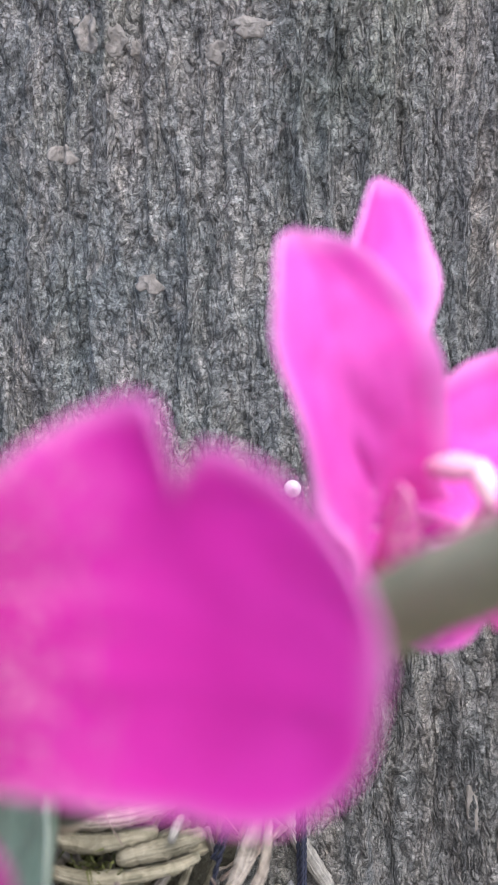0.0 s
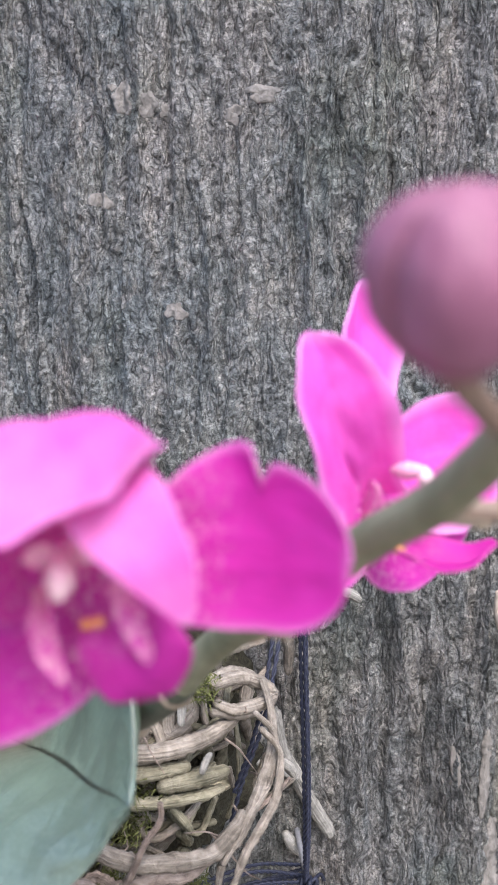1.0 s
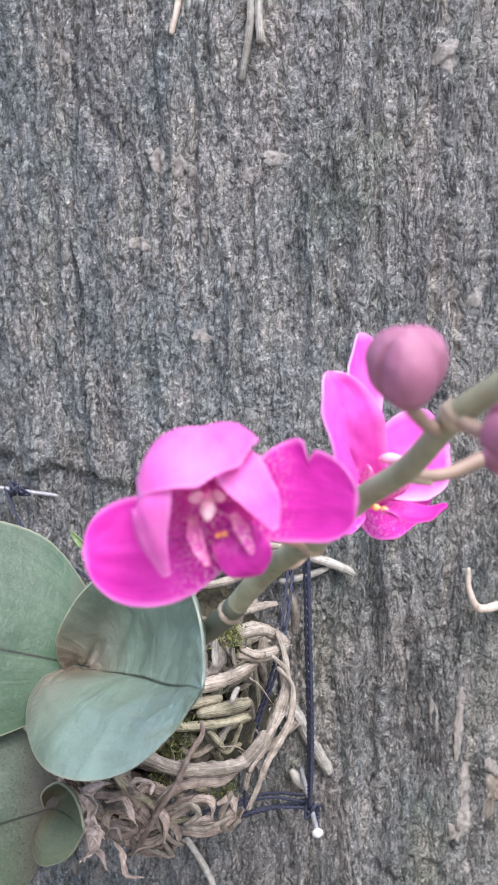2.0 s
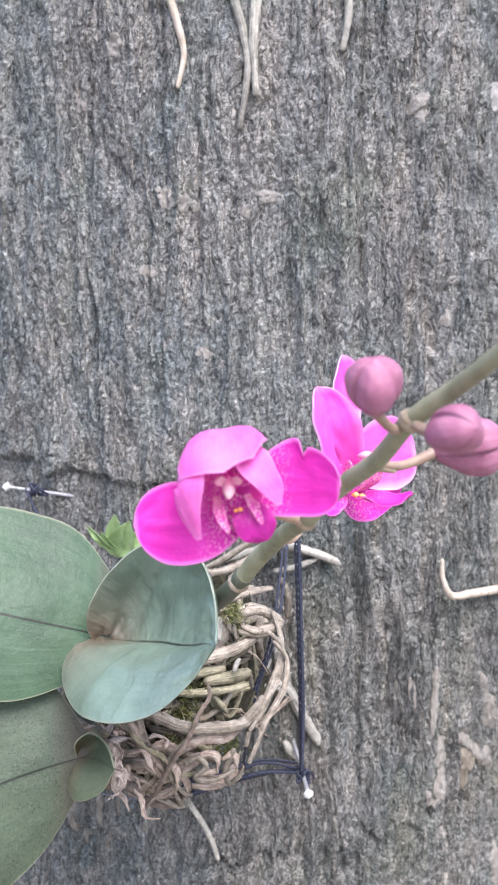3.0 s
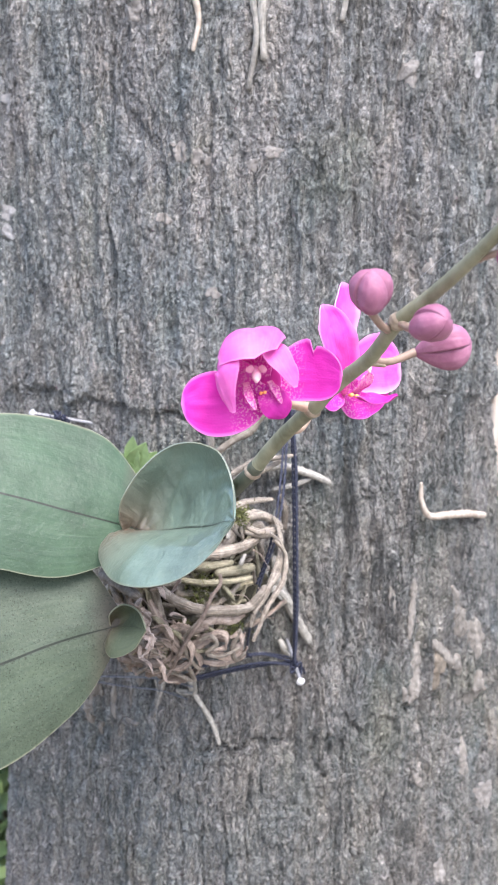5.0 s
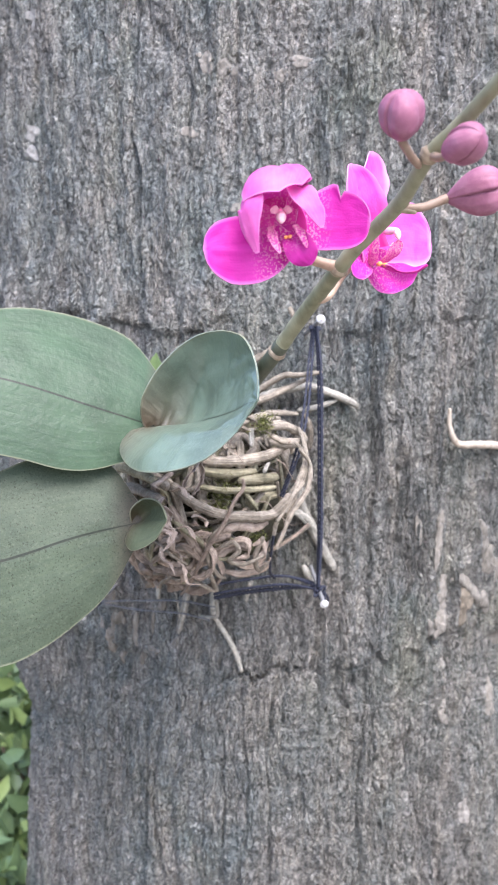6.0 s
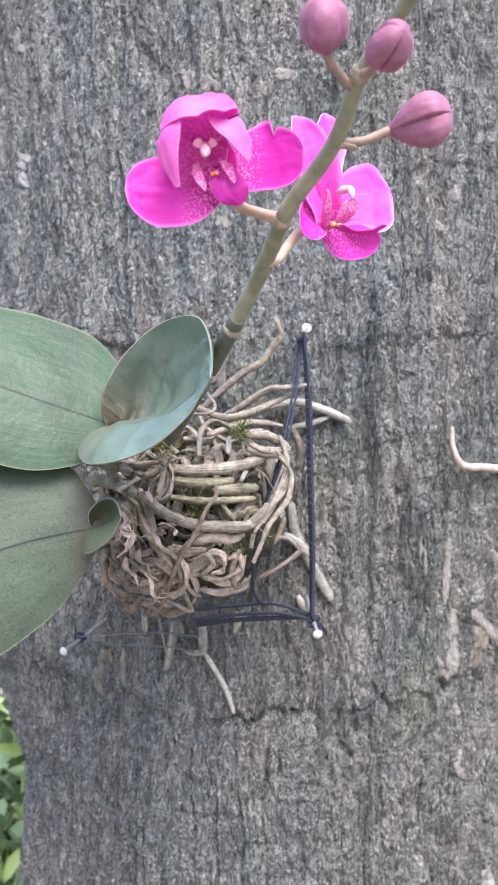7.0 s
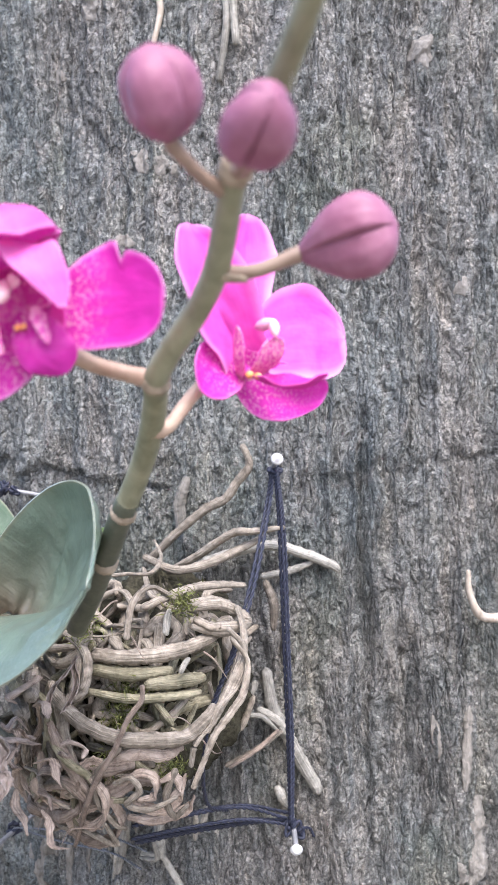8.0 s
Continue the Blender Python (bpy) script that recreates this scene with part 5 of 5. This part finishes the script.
root([(0.0020, 0.4150, 1.1600), (-0.0040, 0.4120, 1.1400), (0.0070, 0.4130, 1.1360), (0.0185, 0.4180, 1.1235)], 0.0028, ROOT_LIVE)
root([(-0.0720, 0.3850, 1.2560), (-0.0500, 0.3800, 1.2480), (-0.0270, 0.3850, 1.2520), (-0.0080, 0.3950, 1.2600), (0.0100, 0.4020, 1.2680)], 0.0036, ROOT)
root([(-0.0150, 0.3990, 1.1050), (0.0040, 0.4050, 1.1160), (0.0180, 0.4120, 1.1270)], 0.0022, ROOT_STRIP)
# withered flat root strips and hanging root tips
def strip(pts, r):
    return tube("root", pts, [0.6 * r, r, 1.1 * r, r, 0.5 * r], ROOT_STRIP, orchid, "withered flat pinkish-brown root", n=6 + 8 * len(pts), sides=10, rough=0.10, flat=2.5)


strip([(-0.1210, 0.2987, 1.1239), (-0.1055, 0.2753, 1.1429), (-0.0902, 0.2657, 1.1484), (-0.0796, 0.2658, 1.1383)], 0.0013)
strip([(-0.1269, 0.3058, 1.1323), (-0.1099, 0.2903, 1.1284), (-0.0916, 0.2797, 1.1271), (-0.0740, 0.2709, 1.1342)], 0.0013)
strip([(-0.1126, 0.2842, 1.1579), (-0.1108, 0.2897, 1.1366), (-0.1226, 0.3471, 1.0942)], 0.0014)
strip([(-0.0571, 0.2620, 1.1517), (-0.0490, 0.2625, 1.1570), (-0.0413, 0.2656, 1.1523), (-0.0426, 0.2681, 1.1420), (-0.0513, 0.2665, 1.1398)], 0.0010)
strip([(-0.0549, 0.2681, 1.1376), (-0.0407, 0.2749, 1.1311), (-0.0300, 0.2765, 1.1388), (-0.0262, 0.2746, 1.1516)], 0.0013)
strip([(-0.1038, 0.3006, 1.1076), (-0.0885, 0.2986, 1.1007), (-0.0727, 0.2870, 1.1076), (-0.0617, 0.2733, 1.1255), (-0.0667, 0.2666, 1.1395)], 0.0014)
strip([(-0.1026, 0.2723, 1.1800), (-0.0951, 0.2678, 1.1666), (-0.0855, 0.2659, 1.1528), (-0.0780, 0.2668, 1.1425)], 0.0013)
strip([(-0.0600, 0.2783, 1.1249), (-0.0456, 0.2837, 1.1211), (-0.0286, 0.2897, 1.1248), (-0.0234, 0.2882, 1.1333)], 0.0012)
strip([(-0.1339, 0.3518, 1.1094), (-0.1302, 0.3439, 1.0950), (-0.1233, 0.3421, 1.0879)], 0.0015)
strip([(-0.0964, 0.2787, 1.1272), (-0.0947, 0.2862, 1.1151), (-0.1125, 0.3098, 1.1048)], 0.0012)
strip([(-0.0902, 0.2660, 1.1623), (-0.0978, 0.2706, 1.1539), (-0.1096, 0.2791, 1.1492), (-0.1202, 0.2942, 1.1354)], 0.0011)
strip([(-0.0757, 0.2605, 1.1542), (-0.0688, 0.2623, 1.1443), (-0.0702, 0.2678, 1.1306), (-0.0803, 0.2748, 1.1211), (-0.0887, 0.2744, 1.1261)], 0.0012)
strip([(-0.0641, 0.2612, 1.1637), (-0.0502, 0.2626, 1.1672), (-0.0363, 0.2672, 1.1652), (-0.0269, 0.2720, 1.1680)], 0.0014)
strip([(-0.0360, 0.2709, 1.1377), (-0.0289, 0.2719, 1.1449), (-0.0314, 0.2683, 1.1530), (-0.0384, 0.2655, 1.1511)], 0.0010)
root([(-0.0973, 0.3953, 1.0624), (-0.1015, 0.4090, 1.0364), (-0.1075, 0.4235, 1.0091)], 0.0022, ROOT_LIVE)
root([(-0.0694, 0.3887, 1.0575), (-0.0693, 0.4009, 1.0367), (-0.0842, 0.4166, 1.0284)], 0.0020, ROOT_LIVE)
root([(-0.0379, 0.3840, 1.0758), (-0.0407, 0.3964, 1.0539)], 0.0022, ROOT_LIVE)
root([(-0.1251, 0.4042, 1.0667), (-0.1263, 0.4175, 1.0471)], 0.0018, ROOT_LIVE)
root([(-0.0890, 0.3931, 1.0632), (-0.0909, 0.4060, 1.0468)], 0.0014, ROOT_LIVE)
root([(-0.1093, 0.3988, 1.0641), (-0.1061, 0.4104, 1.0358), (-0.1053, 0.4228, 1.0205)], 0.0012, ROOT_LIVE)

def dry_sheath(pts, r, seed):
    """A crumpled papery remnant of an old leaf base: a thin creased ribbon."""
    c = smooth_line(pts, 30)
    s = np.linspace(-1, 1, 9)
    U, S = np.meshgrid(np.linspace(0, 1, 30), s, indexing="ij")
    w = r * (0.35 + 0.65 * np.sin(np.pi * np.clip(U, 0.08, 0.92))) * (1 + 0.35 * grain2(9 * U, S, seed))
    P = c[:, None] + (w * S)[..., None] * np.array((0.80, 0.15, 0.55)) + (0.0022 * (grain2(11 * U, 3.0 * S, seed + 1) + 1.2 * S * S))[..., None] * np.array((0.2, -0.9, 0.1))
    return lattice("dry_sheath", P, PAPER, orchid, "crumpled papery dry leaf sheath", thick=0.0004)


dry_sheath([(-0.104, 0.2, 1.199), (-0.098, 0.198, 1.193), (-0.1, 0.196, 1.186), (-0.094, 0.194, 1.178)], 0.0034, 501)
dry_sheath([(-0.102, 0.195, 1.185), (-0.096, 0.193, 1.182), (-0.098, 0.191, 1.174), (-0.103, 0.189, 1.17)], 0.0038, 511)
dry_sheath([(-0.078, 0.245, 1.225), (-0.084, 0.243, 1.216), (-0.089, 0.241, 1.21), (-0.092, 0.239, 1.2)], 0.0026, 521)
dry_sheath([(-0.08, 0.245, 1.223), (-0.078, 0.243, 1.211), (-0.081, 0.241, 1.202), (-0.084, 0.239, 1.198)], 0.0026, 531)

# smaller roots that fill the ball
rng = np.random.default_rng(12)
for i in range(270):
    low, deep = 120 <= i < 200, i >= 200
    side = rng.uniform(-2.7, -1.2) if low else (rng.uniform(-2.9, -0.3) if i % 8 else rng.uniform(-3.4, 0.2))
    d = np.array([math.cos(side), math.sin(side), rng.uniform(-1.1, -0.25) if low else rng.uniform(-0.9, 0.85)])
    way = rng.normal(size=3)
    pts, lift = [], rng.uniform(0.90, 1.06) if low else (rng.uniform(0.66, 0.80) if deep else rng.uniform(0.78, 0.93))
    step = 0.15 if low else 0.20
    for k in range(int(rng.integers(4, 8))):
        d = d / np.linalg.norm(d)
        pts.append(BALL + d * SIZE * (lift + 0.035 * rng.normal()))
        way = 0.6 * way + (0.9 if low else 0.6) * rng.normal(size=3)
        way = way - d * (way @ d)
        d = d + step * way / np.linalg.norm(way)
    spill = any(p[0] > 0.004 - 1.05 * max(0.0, 1.185 - p[2]) for p in pts)
    window = any(abs(p[0] + 0.045) < 0.036 and abs(p[2] - 1.195) < 0.036 for p in pts)
    if min(p[1] for p in pts) < 0.43 and not spill and not (window and lift > 0.83):
        if low and i % 2:
            strip(pts, rng.uniform(0.0010, 0.0019))
            continue
        root(pts, rng.uniform(0.0014, 0.0032) * (1.4 if deep else 1), (ROOT, ROOT, ROOT_MOSSY, ROOT)[i % 4])

# tufts of moss between the roots
def tuft(at, r, n, seed):
    g = np.random.default_rng(seed)
    bm = bmesh.new()
    for _ in range(n):
        o = Vector(at) + Vector(g.normal(size=3)) * 0.45 * r
        d = Vector((g.normal() * 0.6, -1, g.normal() * 0.6 + 0.3)).normalized() * g.uniform(0.3, 0.8) * r
        s = d.cross(Vector(g.normal(size=3))).normalized() * 0.00045
        bm.faces.new([bm.verts.new(o - s), bm.verts.new(o + s), bm.verts.new(o + d)])
    tagged(part("moss_tuft", bm, MOSS_GREEN, orchid, "dry green moss"), kind="stuff")


for i, (p, r) in enumerate([((-0.061, 0.292, 1.190), 0.013), ((-0.066, 0.286, 1.178), 0.010), ((-0.030, 0.297, 1.243), 0.010), ((-0.085, 0.283, 1.232), 0.010), ((-0.035, 0.285, 1.150), 0.009), ((-0.075, 0.285, 1.150), 0.009)]):
    tuft(p, r, 260, 90 + i)

# stout dark roots from the crown back to the bark
for i, (dx, dz) in enumerate([(0.0, 0.012), (-0.012, 0.0), (-0.006, -0.014), (-0.018, -0.028), (0.006, -0.004), (-0.022, 0.014)]):
    root([(-0.108 + 0.4 * dx, 0.252, 1.205 + dz), (-0.128 + dx, 0.300, 1.204 + 1.2 * dz), (-0.142 + dx, 0.350 + 0.3 * dx, 1.196 + 1.5 * dz), (-0.146 + 1.6 * dx, 0.425, 1.186 + 1.8 * dz)], 0.0042 + 0.0005 * (i % 3), ROOT_MOSSY if i % 2 else ROOT)

# fine dry rootlets that fray out of the ball
g4 = np.random.default_rng(77)
for i in range(34):
    a, b = g4.uniform(-2.8, -0.4), g4.uniform(-0.9, 0.8)
    d = np.array([math.cos(a) * math.cos(b), math.sin(a) * math.cos(b), math.sin(b)])
    o = BALL + d * SIZE * 0.95
    if o[0] > -0.005 - 1.05 * max(0.0, 1.185 - o[2]):
        continue
    w = g4.normal(size=3)
    tube("rootlet", [o, o + 0.006 * d + 0.004 * w, o + 0.009 * d + 0.010 * w + 0.003 * g4.normal(size=3), o + 0.008 * d + 0.016 * w], [0.0006, 0.0005, 0.0002], ROOT_STRIP, orchid, "fine dry rootlet", n=14, sides=5, rough=0.08, seed=i)

# withered sheaths round the crown
g2 = np.random.default_rng(31)
for i in range(22):
    o = np.array((-0.101, 0.234, 1.178)) + g2.normal(size=3) * (0.010, 0.006, 0.018)
    d = np.array((0.5, -0.1, -0.6)) + 0.7 * g2.normal(size=3)
    d *= g2.uniform(0.012, 0.026) / np.linalg.norm(d)
    tube("sheath", [o, o + 0.35 * d + 0.003 * g2.normal(size=3), o + 0.7 * d + 0.003 * g2.normal(size=3), o + d], [0.0016, 0.0034, 0.0026, 0.0008], ROOT_STRIP, orchid, "withered papery leaf sheath", n=16, sides=8, rough=0.16, flat=0.25, seed=i)

# ---- weed behind the leaves ----
weed = thing("weed", "small bright green weed sprouting beside the roots", "weed", (-0.13, 0.425, 1.25))
for i, (dx, dz, s) in enumerate([(0.012, 0.030, 0.018), (-0.018, 0.026, 0.014), (0.020, 0.020, 0.016), (0.002, 0.036, 0.014), (-0.008, 0.020, 0.012)]):
    b0 = np.array((0.0, 0.0, 0.0))
    e0 = np.array((dx, -0.010 + 0.004 * (i % 3), dz))
    blade("leaf", [b0, 0.45 * e0, e0 + (0.2 * dx, -0.004, 0.004)], [(0.8, -0.3, -0.4)] * 2, [(-0.8, -0.3, 0.4)] * 2, [0.001, 0.55 * s, 0.75 * s, 0.55 * s, 0.0005], WEED, weed, n=16, m=6, thick=0.0004, wave=0.1, seed=60 + i)

# ---- spider threads ----
thread = thing("spider_thread", "fine pale spider silk strung from the stalk", "spider silk")
tube("silk", [(0.0290, 0.0285, 1.4130), (0.043, 0.009, 1.4320), (0.0565, -0.0215, 1.4440)], [0.00007], WEB, thread, n=8, sides=4)
tube("silk", [(0.0455, 0.0045, 1.4195), (0.0450, 0.010, 1.4150), (0.0500, 0.030, 1.4050), (0.0600, 0.0560, 1.4050)], [0.00006], WEB, thread, n=12, sides=4)

# ---- garden behind the trunk ----
def shrub(at, wide, high, n, seed, label):
    g = np.random.default_rng(seed)
    t = thing("shrub", label, "shrub", at, "garden shrubs")
    for k in range(6):
        a = g.uniform(0, 6.28)
        top = (0.6 * wide * math.cos(a), 0.6 * wide * math.sin(a), high * g.uniform(0.6, 0.95))
        tube("branch", [(0, 0, 0), (0.4 * top[0], 0.4 * top[1], 0.5 * top[2]), top], [0.010, 0.006, 0.003], TWIG, t, n=10, sides=6)
    for mat, share, nm in ((BUSH, 0.7, "foliage"), (BUSH_YOUNG, 0.3, "young_foliage")):
        V, F = [], []
        for _ in range(int(n * share)):
            c = np.array((g.normal() * 0.45 * wide, g.normal() * 0.45 * wide, high * (0.08 + 0.92 * g.uniform() ** 0.8)))
            d = g.normal(size=3) + (0, -0.3, 0.3)
            d /= np.linalg.norm(d)
            s = np.cross(d, g.normal(size=3))
            s /= np.linalg.norm(s)
            k = np.cross(s, d)
            ln, w = g.uniform(0.045, 0.085), g.uniform(0.012, 0.022)
            o = len(V)
            V += [c, c + 0.35 * ln * d + w * s + 0.3 * w * k, c + 0.4 * ln * d, c + 0.35 * ln * d - w * s + 0.3 * w * k, c + 0.75 * ln * d + 0.6 * w * s + 0.2 * w * k, c + 0.78 * ln * d, c + 0.75 * ln * d - 0.6 * w * s + 0.2 * w * k, c + ln * d - 0.2 * w * k]
            F += [(o, o + 1, o + 2), (o, o + 2, o + 3), (o + 1, o + 4, o + 5, o + 2), (o + 2, o + 5, o + 6, o + 3), (o + 4, o + 7, o + 5), (o + 5, o + 7, o + 6)]
        me = bpy.data.meshes.new(nm)
        me.from_pydata(V, [], F)
        tagged(link_mesh(nm, me, mat, t), kind="stuff")


for i, (x, y, w, h) in enumerate([(-2.0, 2.6, 0.4, 0.8), (-2.4, 3.0, 0.45, 0.95), (-0.60, 1.75, 0.22, 0.38), (1.2, 2.6, 0.5, 0.7), (1.9, 2.9, 0.5, 0.8), (-0.52, 1.45, 0.2, 0.48), (-0.80, 1.6, 0.22, 0.44), (-0.62, 1.15, 0.2, 0.22)]):
    shrub((x, y, 0), w, h, 700, 200 + i, "leafy green garden shrub with yellow-green young leaves")


def board_fence():
    f = thing("fence", "weathered pale wooden board fence behind the shrubs", "fence", (0, 3.6, 0))
    for k in range(26):
        x = -3.2 + 0.26 * k
        bm = bmesh.new()
        bmesh.ops.create_cube(bm, size=1, matrix=Matrix.Translation((x, 0, 0.62)) @ Matrix.Diagonal((0.235, 0.025, 1.24, 1)))
        bmesh.ops.bevel(bm, geom=bm.edges[:], offset=0.004, segments=1, affect="EDGES")
        part("board", bm, FENCE, f)
    for z in (0.3, 1.0):
        bm = bmesh.new()
        bmesh.ops.create_cube(bm, size=1, matrix=Matrix.Translation((0.05, 0.05, z)) @ Matrix.Diagonal((6.8, 0.05, 0.09, 1)))
        part("rail", bm, FENCE, f)


board_fence()
